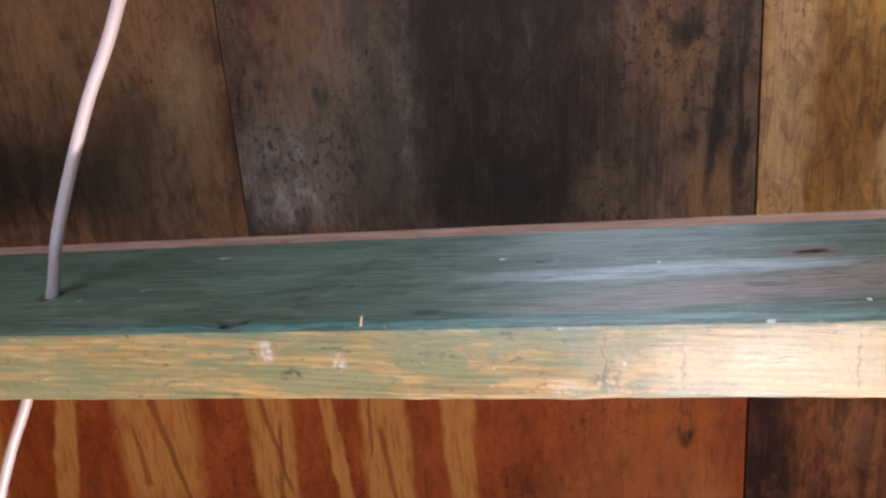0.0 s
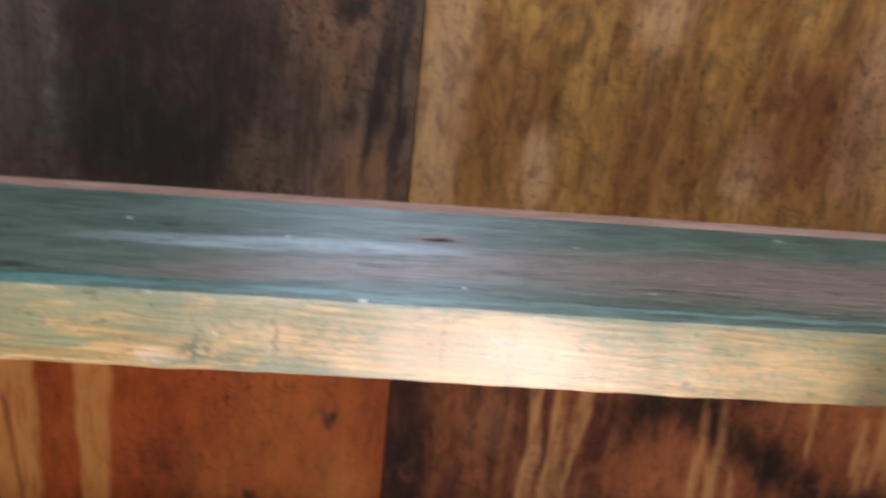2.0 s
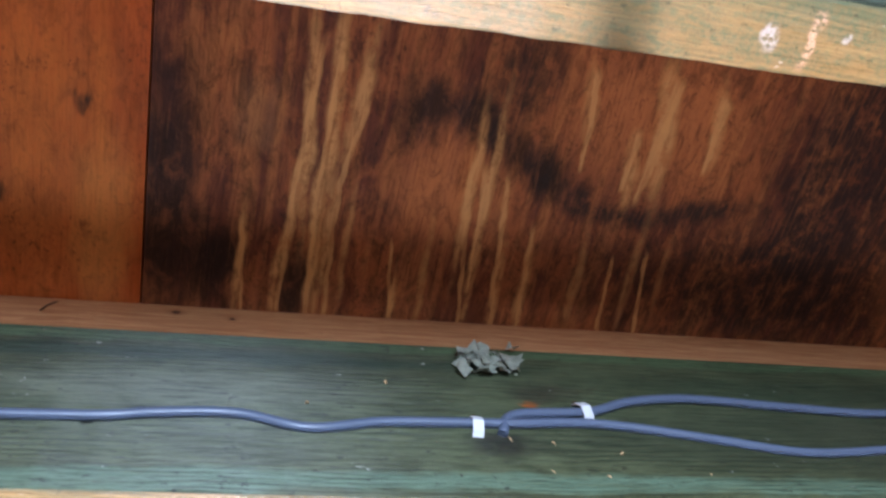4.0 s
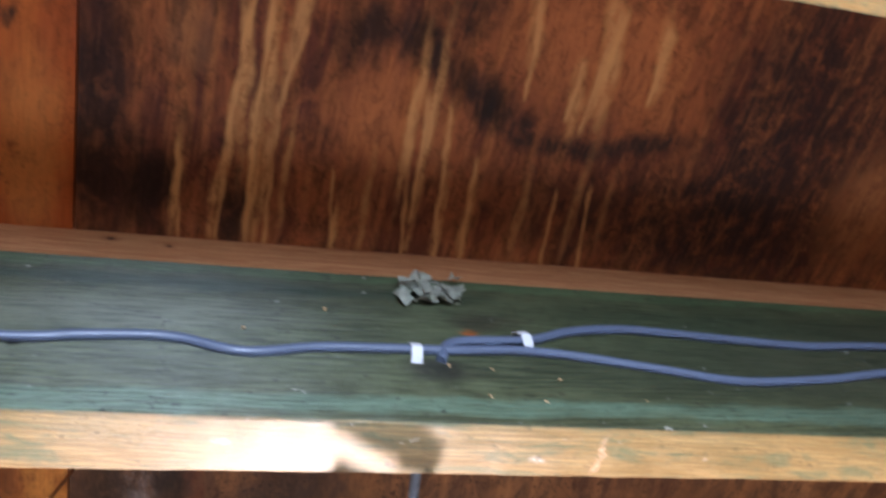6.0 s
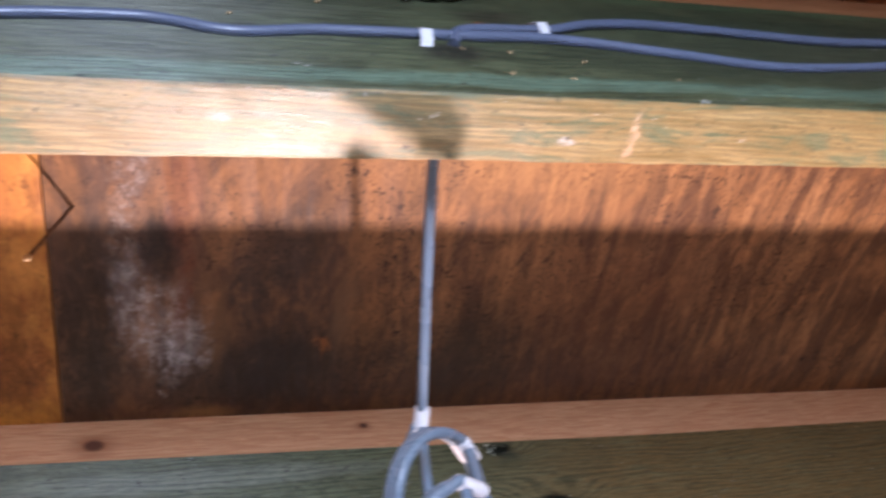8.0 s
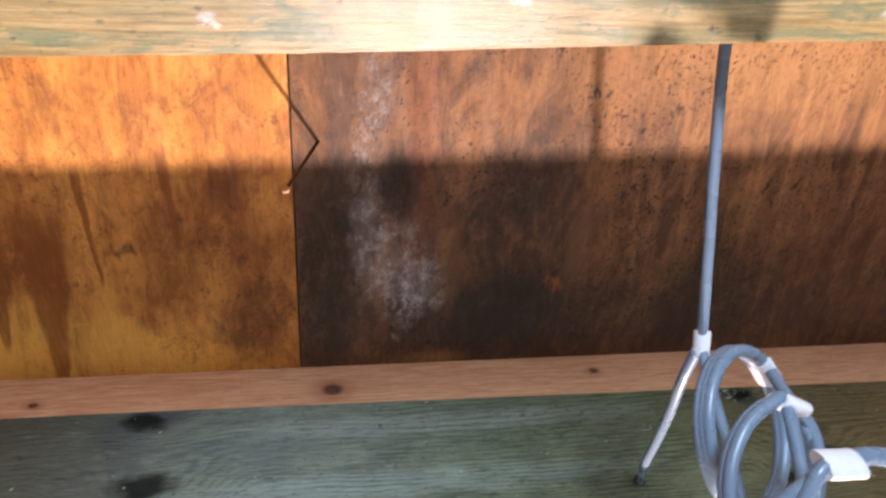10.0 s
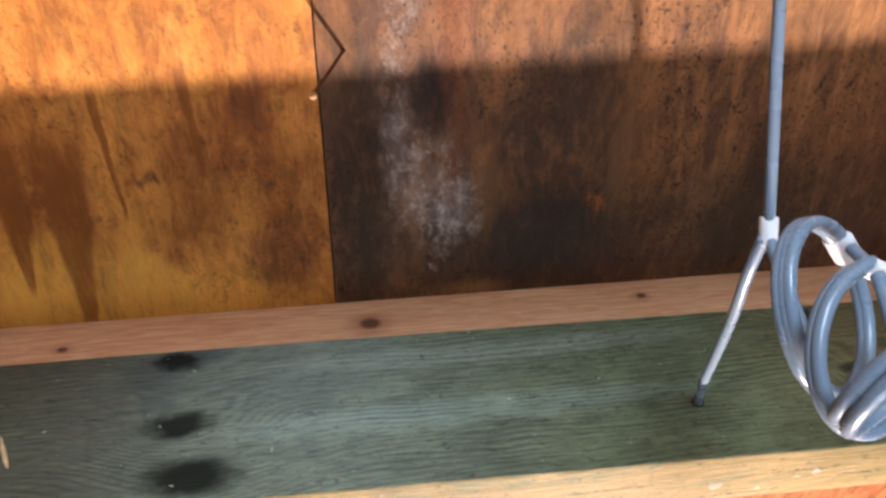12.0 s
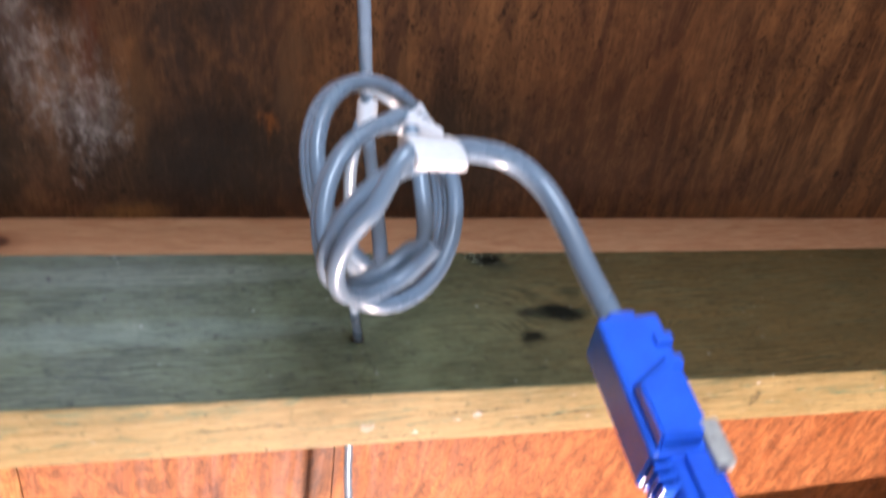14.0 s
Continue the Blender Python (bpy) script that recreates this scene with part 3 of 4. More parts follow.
side_3 = green_side("treated_side_c", 13, (
    # Second mark: brown left end, with shadow put into its colour.
    (1.2, 2.07, 0.45, 0.2, 0, (0.15, 0.088, 0.03), 0.9), (-0.05, 2.08, 0.17, 0.14, 0, (0.06, 0.05, 0.028), 0.9),
    (0.13, 2.135, 0.05, 0.016, 20, (0.025, 0.025, 0.018), 0.9), (0.11, 2.1, 0.02, 0.03, 0, (0.04, 0.045, 0.03), 0.7),
    # The two long pale bands paint sheen along the grain.
    (0.81, 2.047, 0.034, 0.009, 0, (0.02, 0.025, 0.014), 0.95), (0.775, 2.049, 0.014, 0.006, 0, BLACK, 0.8), (0.765, 2.126, 0.018, 0.014, 0, (0.025, 0.028, 0.018), 0.9), (0.43, 2.115, 0.18, 0.012, 0, (0.22, 0.24, 0.18), 0.6), (0.38, 2.045, 0.2, 0.014, 0, (0.2, 0.24, 0.18), 0.6), (0.606, 1.995, 0.0008, 0.02, 4, BLACK, 0.7)), (0.115, 0.133, 0.07), ((0.13, 2.06, 0.018, 14.0), (0.141, 2.006, 0.024, 14.0), (0.13, 2.135, 0.014, 9.0), (0.77, 2.015, 0.009, 9.0), (0.81, 2.047, 0.014, 9.0), (0.765, 2.126, 0.009, 7.0), (0.9, 2.02, 0.007, 9.0)))
edge_1 = tan_edge("treated_edge_a", 21, 0.8, (
    # Last mark here, at x 0.2: a pale highlight painted into the colour.
    (0.6, 0.265, 0.4, 0.03, (0.3, 0.2, 0.085), 0.6), (-0.017, 0.284, 0.0045, 0.0035, KNOT, 0.95), (0.161, 0.28, 0.009, 0.006, KNOT, 0.95), (0.14, 0.286, 0.01, 0.004, CHALK, 0.35), (0.2, 0.27, 0.05, 0.012, (0.4, 0.34, 0.24), 0.2),
    (0.2, 0.286, 0.05, 0.005, (0.06, 0.12, 0.09), 0.7), (-0.029, 0.269, 0.004, 0.006, CHALK, 0.8), (0.013, 0.275, 0.004, 0.005, CHALK, 0.7),
    (0.601, 0.258, 0.005, 0.007, CHALK, 0.95), (0.628, 0.255, 0.003, 0.016, (0.65, 0.4, 0.27), 0.85), (0.415, 0.278, 0.006, 0.004, KNOT, 0.8), (0.648, 0.252, 0.0035, 0.003, CHALK, 0.9), (0.285, 0.27, 0.0006, 0.03, DARK, 0.8), (0.319, 0.27, 0.0007, 0.02, DARK, 0.8), (0.372, 0.265, 0.0006, 0.02, DARK, 0.6), (0.16, 0.272, 0.0006, 0.02, DARK, 0.7), (0.2, 0.272, 0.0007, 0.018, DARK, 0.8)))
edge_2 = tan_edge("treated_edge_b", 22, 0.4, (
    # First mark: the coil's soft shadow painted greenish on the underside.
    (0.482, 0.632, 0.03, 0.007, (0.12, 0.17, 0.09), 0.4), (0.611, 0.617, 0.0055, 0.003, CHALK, 0.95), (0.388, 0.613, 0.006, 0.0025, CHALK, 0.7),
    # Last mark here paints the pale sheen near x 0.34.
    (0.226, 0.623, 0.005, 0.003, CHALK, 0.8), (0.505, 0.627, 0.005, 0.002, DARK, 0.85), (0.278, 0.633, 0.018, 0.006, (0.12, 0.15, 0.08), 0.7), (0.66, 0.611, 0.0025, 0.017, (0.66, 0.44, 0.3), 0.85), (0.34, 0.609, 0.06, 0.014, (0.36, 0.29, 0.18), 0.4)))
edge_3 = tan_edge("treated_edge_c", 23, 0.2, (
    (0.7, 1.17, 0.004, 0.004, CHALK, 0.8), (0.6, 1.175, 0.005, 0.005, CHALK, 0.6), (0.77, 1.18, 0.06, 0.0012, DARK, 0.9), (0.92, 1.178, 0.05, 0.0014, DARK, 0.95), (0.5, 1.16, 0.05, 0.0012, DARK, 0.8), (0.68, 1.165, 0.05, 0.0012, DARK, 0.9), (0.85, 1.163, 0.03, 0.001, DARK, 0.8), (0.63, 1.19, 0.05, 0.001, DARK, 0.8), (1.0, 1.185, 0.004, 0.012, DARK, 0.7)), (0.55, 0.75), 0.25, 0.9)
strip_1 = plain_strip("strip_wood_a", 31, (0.14, 0.065, 0.042), (0.26, 0.155, 0.11), ((-0.08, 2.183, 0.003),))
strip_2 = plain_strip("strip_wood_b", 32, (0.38, 0.15, 0.06), (0.54, 0.27, 0.12), ((0.3, 2.19, 0.003), (0.345, 2.185, 0.002)))
strip_3 = plain_strip("strip_wood_c", 33, (0.42, 0.185, 0.085), (0.57, 0.31, 0.16), ((0.31, 2.167, 0.009), (0.603, 2.176, 0.0045), (0.022, 2.165, 0.004)))


def simple(name, colour, rough=0.5, vary=0.15, scale=60.0, metal=0.0, clear=0.0):
    n = Nodes(name)
    patch = n.noise((scale, scale, scale), 4)
    worn = n.mix(n.step(patch, 0.3, 0.7, 0.0, vary * 2), colour, tuple(0.6 * v for v in colour))
    n.bsdf.inputs["Metallic"].default_value = metal
    n.bsdf.inputs["Transmission Weight"].default_value = clear
    return n.done(worn, n.step(patch, 0.3, 0.7, rough * 0.85, min(1.0, rough * 1.2)), patch, 0.1, 0.0004)


cable_grey = simple("cable_sheath_grey", (0.135, 0.19, 0.25), 0.28, 0.08, 30)
cable_blue = simple("cable_sheath_blue_grey", (0.085, 0.11, 0.165), 0.36, 0.12, 30)
cable_white = simple("cable_sheath_white", (0.38, 0.34, 0.34), 0.4, 0.12, 30)
tape_white = simple("white_tape", (0.62, 0.63, 0.65), 0.45, 0.08, 200)
clip_white = simple("clip_plastic", (0.62, 0.63, 0.65), 0.4, 0.08, 200)
plug_blue = simple("plug_blue_plastic", (0.015, 0.125, 0.75), 0.22, 0.2, 90)
boot_blue = simple("boot_blue_plastic", (0.02, 0.14, 0.85), 0.15, 0.15, 90, 0.0, 0.25)
plug_window = simple("plug_contact_window", (0.4, 0.4, 0.38), 0.35, 0.4, 300)
steel = simple("rusty_nail_steel", (0.1, 0.055, 0.03), 0.5, 0.5, 300, 0.6)
straw = simple("pale_splinter", (0.55, 0.36, 0.18), 0.6, 0.3, 300)
web_grey = simple("dusty_web", (0.52, 0.55, 0.45), 0.9, 0.3, 200)
hole_dark = simple("bored_hole_shade", (0.035, 0.024, 0.014), 0.9, 0.3, 200)
concrete = simple("concrete_floor", (0.5, 0.49, 0.47), 0.8, 0.4, 3)
wall_wood = simple("board_wall", (0.2, 0.12, 0.06), 0.7, 0.4, 6)


# ---- building helpers ----
def mesh_object(name, bm, materials, parent=None, smooth=False):
    data = bpy.data.meshes.new(name)
    bm.normal_update()
    bm.to_mesh(data)
    bm.free()
    for m in materials if isinstance(materials, (list, tuple)) else (materials,):
        data.materials.append(m)
    if smooth:
        for p in data.polygons:
            p.use_smooth = True
    ob = new(name, data)
    ob.parent = parent
    return ob


def part(name, bm, material, parent, label="", smooth=False):
    return tagged(mesh_object(name, bm, material, parent, smooth), label)


def add_box(bm, low, high, slot=0, bevel=0.0, m=None):
    made = bmesh.ops.create_cube(bm, size=1.0)["verts"]
    size, mid = [b - a for a, b in zip(low, high)], [(a + b) / 2 for a, b in zip(low, high)]
    for v in made:
        v.co = Vector([c * s + o for c, s, o in zip(v.co, size, mid)])
    faces = {f for v in made for f in v.link_faces}
    for f in faces:
        f.material_index = slot
    if bevel:
        done = bmesh.ops.bevel(bm, geom=list({e for f in faces for e in f.edges}), offset=bevel, segments=2, affect="EDGES", profile=0.5)
        made = list({v for f in done["faces"] for v in f.verts})
    if m is not None:
        for v in {v for f in bm.faces for v in f.verts} if bevel else made:
            v.co = m @ v.co
    return made


def smooth_path(points, steps=10):
    """A rounded line through the points (Catmull-Rom)."""
    pts = [Vector(p) for p in points]
    pts = [2 * pts[0] - pts[1], *pts, 2 * pts[-1] - pts[-2]]
    line = []
    for a, b, c, d in zip(pts, pts[1:], pts[2:], pts[3:]):
        for k in range(steps):
            t = k / steps
            line.append(0.5 * (2 * b + (c - a) * t + (2 * a - 5 * b + 4 * c - d) * t * t + (3 * b - a - 3 * c + d) * t**3))
    return [*line, pts[-2]]


def tube(bm, line, radius, sides=12, slot=0, caps=True):
    """Sweeps a round section along a line; radius: one number, or one for each point."""
    rings, side = [], None
    for k, p in enumerate(line):
        ahead = (line[min(k + 1, len(line) - 1)] - line[max(k - 1, 0)]).normalized()
        side = (side - ahead * side.dot(ahead)).normalized() if side else ahead.orthogonal().normalized()
        other = ahead.cross(side)
        r = radius[k] if isinstance(radius, (list, tuple)) else radius
        rings.append([bm.verts.new(p + r * (math.cos(a) * side + math.sin(a) * other)) for a in (2 * math.pi * i / sides for i in range(sides))])
    for a, b in zip(rings, rings[1:]):
        for i in range(sides):
            f = bm.faces.new((a[i], a[(i + 1) % sides], b[(i + 1) % sides], b[i]))
            f.smooth, f.material_index = True, slot
    if caps:
        bm.faces.new(rings[0][::-1]).material_index = slot
        bm.faces.new(rings[-1]).material_index = slot
    return bm


# ---- the large structure ----
CEILING = 2.2
X0, X1, Y0, Y1 = -2.2, 3.4, -2.2, 3.6


def joist_line(k, x):
    """The near face of each joist, along its length."""
    return (0.2565 - 0.037 * x, 0.605 - 0.028 * x, 1.103 + 0.048 * x, 1.9 + 0.06 * x)[k]


def build_ceiling():
    bm = bmesh.new()
    gap, z0, z1 = 0.0008, CEILING, CEILING + 0.018
    joints = {"a": (-0.1205, 0.017), "b": (0.2615, 0.016), "c": (0.56, 0.065)}
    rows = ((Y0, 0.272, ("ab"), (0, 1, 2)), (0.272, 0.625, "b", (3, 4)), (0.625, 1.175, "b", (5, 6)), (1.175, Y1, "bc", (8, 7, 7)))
    for y0, y1, cuts, slots in rows:
        lines = [(X0, 0.0), *(joints[c] for c in cuts), (X1, 0.0)]
        for (xa, sa), (xb, sb), slot in zip(lines, lines[1:], slots):
            a = [bm.verts.new((x, y, z)) for z in (z0, z1) for x, y in ((xa + sa * y0 + gap, y0), (xb + sb * y0 - gap, y0), (xb + sb * y1 - gap, y1), (xa + sa * y1 + gap, y1))]
            for quad in ((3, 2, 1, 0), (4, 5, 6, 7), (0, 1, 5, 4), (1, 2, 6, 5), (2, 3, 7, 6), (3, 0, 4, 7)):
                bm.faces.new([a[i] for i in quad]).material_index = slot
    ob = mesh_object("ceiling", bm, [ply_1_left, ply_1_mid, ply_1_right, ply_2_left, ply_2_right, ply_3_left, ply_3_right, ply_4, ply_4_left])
    return tagged(ob, "stained old plywood sheets with butt joints", "ceiling", "", "structure")


build_ceiling()
bm = bmesh.new()
add_box(bm, (X0, Y0, CEILING + 0.02), (X1, Y1, CEILING + 0.05))
tagged(mesh_object("floor_above", bm, wall_wood), "dark boards lying over the plywood", "floor", "", "structure")


def beam(name, near, thick, z0, z1, slots, bevel, seed, steps=700):
    """A timber along x; near, z0, z1: functions of x. Slots: near face, underside."""
    bm = bmesh.new()
    rings = []
    for k in range(steps + 1):
        x = X0 + (X1 - X0) * k / steps
        y, low, top = near(x), z0(x), z1(x)
        wob = [0.001 * (noise.noise(Vector((x * 9, seed, j * 3.1))) + 0.7 * noise.noise(Vector((x * 45, seed, j * 5.7))) + 0.3 * noise.noise(Vector((x * 150, seed, j * 8.3)))) for j in range(6)]
        c = bevel
        lean = {40: -0.009, 41: -0.022}.get(seed, 0.0) * (top - low)
        y_top, y = y, y + lean
        section = ((y_top, top), (y + wob[0], low + c), (y + 0.3 * c + wob[1], low + 0.3 * c + wob[1]), (y + c, low + wob[2]),
                   (y + thick - c, low + wob[3]), (y + thick - 0.3 * c + wob[4], low + 0.3 * c), (y + thick + wob[4], low + c), (y_top + thick, top))
        rings.append([bm.verts.new((x, a, b)) for a, b in section])
    for a, b in zip(rings, rings[1:]):
        for i in range(len(a)):
            j = (i + 1) % len(a)
            f = bm.faces.new((a[i], b[i], b[j], a[j]))
            f.material_index = slots[1] if i in (2, 3, 4) else slots[0]
            f.smooth = i in (1, 2, 3, 4, 5)
    bm.faces.new(rings[0])
    bm.faces.new(rings[-1][::-1])
    return bm


STRIP = (0.028, 0.042, 0.0545, 0.045)  # height of the packing strip over each joist


def build_joist(k, thick, low, mats, strip_mat, label):
    taper = 0.014 if k == 2 else 0.0

    def top(x):
        return CEILING - STRIP[k] - taper * max(-0.2, min(0.7, x - 0.3))

    body = mesh_object("joist", beam("joist", lambda x: joist_line(k, x), thick, low, top, (0, 1), 0.0035, 40 + k), mats)
    tagged(body, label, "joist", "ceiling joists")
    part("packing_strip", beam("strip", lambda x: joist_line(k, x) + 0.0025, thick - 0.004, lambda x: top(x) + 0.0006, lambda x: CEILING - 0.0004, (0, 0), 0.0015, 60 + k), strip_mat, body, "untreated brown softwood packing strip")
    return body


build_joist(0, 0.0445, lambda x: 2.005 - 0.008 * x, [side_1, edge_1], strip_1, "green pressure-treated timber joist with a brown heartwood streak")
build_joist(1, 0.051, lambda x: 1.99 - 0.02 * x, [side_2, edge_2], strip_2, "green pressure-treated timber joist carrying two clipped cables")
build_joist(2, 0.068, lambda x: 1.985 - 0.038 * x, [side_3, edge_3], strip_3, "thick greenish timber joist with dark knots")
build_joist(3, 0.05, lambda x: 1.97, [side_3, edge_3], strip_3, "greenish timber joist further along the ceiling")


def slab(name, low, high, mat, label, category):
    bm = bmesh.new()
    add_box(bm, low, high)
    return tagged(mesh_object(name, bm, mat), label, category, "", "structure")


slab("floor", (X0, Y0, -0.1), (X1, Y1, 0.0), concrete, "bare grey concrete floor", "floor")
slab("wall_north", (X0, Y1, 0.0), (X1, Y1 + 0.1, CEILING), wall_wood, "plain board wall closing the space", "wall")
slab("wall_west", (X0 - 0.1, Y0, 0.0), (X0, Y1, CEILING), wall_wood, "plain board wall closing the space", "wall")
slab("wall_east", (X1, Y0, 0.0), (X1 + 0.1, Y1, CEILING), wall_wood, "plain board wall closing the space", "wall")

# ---- cables ----
R = 0.0036


def cable(name, points, mat, label, radius=R, steps=10):
    bm = bmesh.new()
    tube(bm, smooth_path(points, steps), radius)
    return tagged(mesh_object(name, bm, mat), label, "cable")


def hole(parent_name, x, y, z, r, lean=0.0):
    """A bored hole: a flat dark disc on a joist's side, painting the shade inside."""
    bm = bmesh.new()
    line = [Vector((x, y - 0.0012, z)), Vector((x, y - 0.0006, z))]
    tube(bm, line, [r, r * 1.05], 18)
    return tagged(mesh_object("bored_hole", bm, hole_dark, parent_name), "dark disc painting the shaded hole bored through the joist")


joists = [o for o in scene.objects if o.name.startswith("joist")]
# the white cable that goes through the first joist
WHITE_RUN = ((-0.02, -0.14, 2.1), (-0.085, 0.0, 2.08), (-0.119, 0.075, 2.07), (-0.132, 0.1, 2.07), (-0.155, 0.14, 2.07), (-0.189, 0.213, 2.07), (-0.205, 0.262, 2.07),
             (-0.222, 0.305, 2.065), (-0.237, 0.341, 2.06), (-0.257, 0.378, 2.06), (-0.28, 0.43, 2.06), (-0.3, 0.5, 2.06), (-0.31, 0.64, 2.06))
cable("white_cable", WHITE_RUN, cable_white, "white cable threaded through a bored hole in the joist", 0.004)
hole(joists[0], -0.205, joist_line(0, -0.205), 2.07, 0.01)


def on_joist(points, out=0.0045):
    return [(x, joist_line(1, x) - out, z) for x, z in points]


# two blue-grey cables clipped along the second joist's side
cable("clipped_cable", on_joist(((-0.6, 2.07), (-0.2, 2.065), (0.08, 2.052), (0.246, 2.052), (0.296, 2.057), (0.351, 2.059), (0.401, 2.046), (0.453, 2.054), (0.504, 2.056), (0.558, 2.057), (0.605, 2.06), (0.653, 2.057), (0.725, 2.045), (0.8, 2.033), (0.89, 2.04), (0.965, 2.052), (1.12, 2.065), (1.6, 2.05))), cable_blue, "blue-grey cable sagging between clips on the joist", 0.004)
cable("clipped_cable", on_joist(((0.545, 2.045), (0.56, 2.067), (0.624, 2.074), (0.664, 2.088), (0.72, 2.095), (0.803, 2.09), (0.891, 2.085), (0.99, 2.09), (1.2, 2.085), (1.7, 2.08))), cable_blue, "blue-grey cable clipped along the joist above another", 0.004)
hole(joists[1], 0.547, joist_line(1, 0.547), 2.04, 0.013)


def cable_clip(x, z, tilt):
    y = joist_line(1, x)
    bm = bmesh.new()
    line = [Vector((0, -0.0012, -0.012)), Vector((0, -0.0065, -0.008)), Vector((0, -0.0102, 0)), Vector((0, -0.0065, 0.008)), Vector((0, -0.0012, 0.012))]
    for a, b in zip(line, line[1:]):
        quad = [bm.verts.new(p + Vector((dx, 0, 0))) for p, dx in ((a, -0.0042), (a, 0.0042), (b, 0.0042), (b, -0.0042))]
        bm.faces.new(quad)
    bmesh.ops.remove_doubles(bm, verts=bm.verts, dist=1e-5)
    bmesh.ops.solidify(bm, geom=bm.faces[:], thickness=0.0014)
    ob = mesh_object("cable_clip", bm, clip_white)
    ob.matrix_world = pose(x, y, z, 0, tilt, 0)
    pin = bmesh.new()
    tube(pin, [Vector((0, -0.0022, 0.0135)), Vector((0, 0.002, 0.0135))], 0.0018, 10)
    part("pin", pin, steel, ob, "small steel pin")
    return tagged(ob, "small white plastic clip over the cable", "cable clip", "cable clips")


cable_clip(0.527, 2.054, 4)
cable_clip(0.62, 2.075, -12)

# the hanging bundle: three double loops, each bound with tape
TIE0 = Vector((0.557, 0.863, 1.957))
LOOPS = (((0.5412, 0.8443, 1.865), (0.0206, 0.0409, -0.0235), (0.0354, 0.0009, 0.0304), 108),
         ((0.5313, 0.8289, 1.819), (0.0279, 0.017, -0.0093), (0.0207, -0.0234, 0.0302), 97),
         ((0.523, 0.8132, 1.7926), (-0.0034, 0.0357, 0.0024), (0.0305, -0.0015, 0.0113), 168))


def on_loop(k, degrees, lift=0.0):
    c, u, v, _ = LOOPS[k]
    c, u, v = Vector(c), Vector(u), Vector(v)
    a = radians(degrees)
    return c + math.cos(a) * u + math.sin(a) * v + lift * u.cross(v).normalized()


cable("drop_cable", ((0.549, 0.602, 2.04), (0.546, 0.615, 2.036), (0.542, 0.66, 2.024), (0.547, 0.74, 1.998), (0.552, 0.8, 1.978), TIE0 + Vector((0, -0.004, 0.002))), cable_grey, "grey data cable leading down to a taped coil", 0.0041)
cable("joist_lead", (TIE0 + Vector((-0.004, 0.003, -0.003)), (0.551, 0.9, 1.955), (0.559, 0.95, 1.965), (0.575, 1.019, 1.989), (0.588, 1.08, 2.01), (0.601, 1.132, 2.025), (0.606, 1.2, 2.022), (0.609, 1.275, 2.02), (0.618, 1.355, 2.02), (0.64, 1.5, 2.03), (0.66, 1.95, 2.05)), cable_grey, "grey cable running from the coil into a joist hole", 0.0042)
hole(joists[2], 0.601, joist_line(2, 0.601), 2.025, 0.0056)

STRAND = 0.0041
coil = [TIE0 + Vector((0.0, -0.002, 0.002)), TIE0 + Vector((-0.002, 0.006, -0.016)), on_loop(0, 330, -STRAND) + Vector((0, 0.004, 0.006))]
for k in range(3):
    tie_at = LOOPS[k][3]
    first = 290 if k == 0 else LOOPS[k - 1][3] - 40
    a = first
    last = tie_at - 720 if k < 2 else tie_at - 360
    total = first - last
    while a > last:
        through_part = (first - a) / total
        coil.append(on_loop(k, a, STRAND * (2 * through_part - 1)))
        a -= 20
END = Vector((0.531, 0.774, 1.788))
coil += [END]
bm = bmesh.new()
tube(bm, smooth_path(coil, 4), STRAND)
bundle = tagged(mesh_object("cable_coil", bm, cable_grey), "coiled grey data cable bound with white tape", "cable coil")
bm = bmesh.new()
turns = [on_loop(2, a, STRAND * (1.2 + 1.2 * (415 - a) / 190)) for a in range(415, 224, -19)]
tail = [*turns, END + Vector((-0.012, 0.0, -0.004)), END, (0.55, 0.776, 1.7915), (0.5685, 0.7805, 1.7905), (0.581, 0.787, 1.782), (0.588, 0.795, 1.766), (0.5905, 0.802, 1.745), (0.5915, 0.806, 1.722), (0.592, 0.808, 1.708)]
tube(bm, smooth_path(tail, 8), [STRAND + 0.001 * min(1.0, max(0.0, (i - 8 * len(turns) - 8) / 8)) for i in range(8 * (len(tail) - 1) + 1)])
part("tail", bm, cable_grey, bundle)


def band(at, along, length, r, flat=None):
    """Tape round the strands: a sleeve, widened along flat where two strands lie side by side."""
    bm = bmesh.new()
    at, along = Vector(at), Vector(along).normalized() * length / 2
    tube(bm, [at + along * t for t in (-1, -0.92, -0.3, 0.3, 0.92, 1)], [r * s for s in (0.97, 1.02, 1.04, 1.0, 1.03, 0.97)], 16)
    if flat is not None:
        for v in bm.verts:
            v.co += flat * 0.75 * (v.co - at).dot(flat)
    part("tape_band", bm, tape_white, bundle, "white adhesive tape wrapped round the strands")


band(TIE0, (-0.1, 0.75, -0.55), 0.02, 0.0062)
for k in range(3):
    tie_at = LOOPS[k][3]
    normal = (on_loop(k, 0, 1.0) - on_loop(k, 0)).normalized()
    at, along = (on_loop(k, tie_at), on_loop(k, tie_at + 5) - on_loop(k, tie_at - 5)) if k < 2 else (END + Vector((0.001, 0, -0.001)), Vector((1, 0.02, 0.12)))
    band(at, along, 0.02, 0.0052, normal)


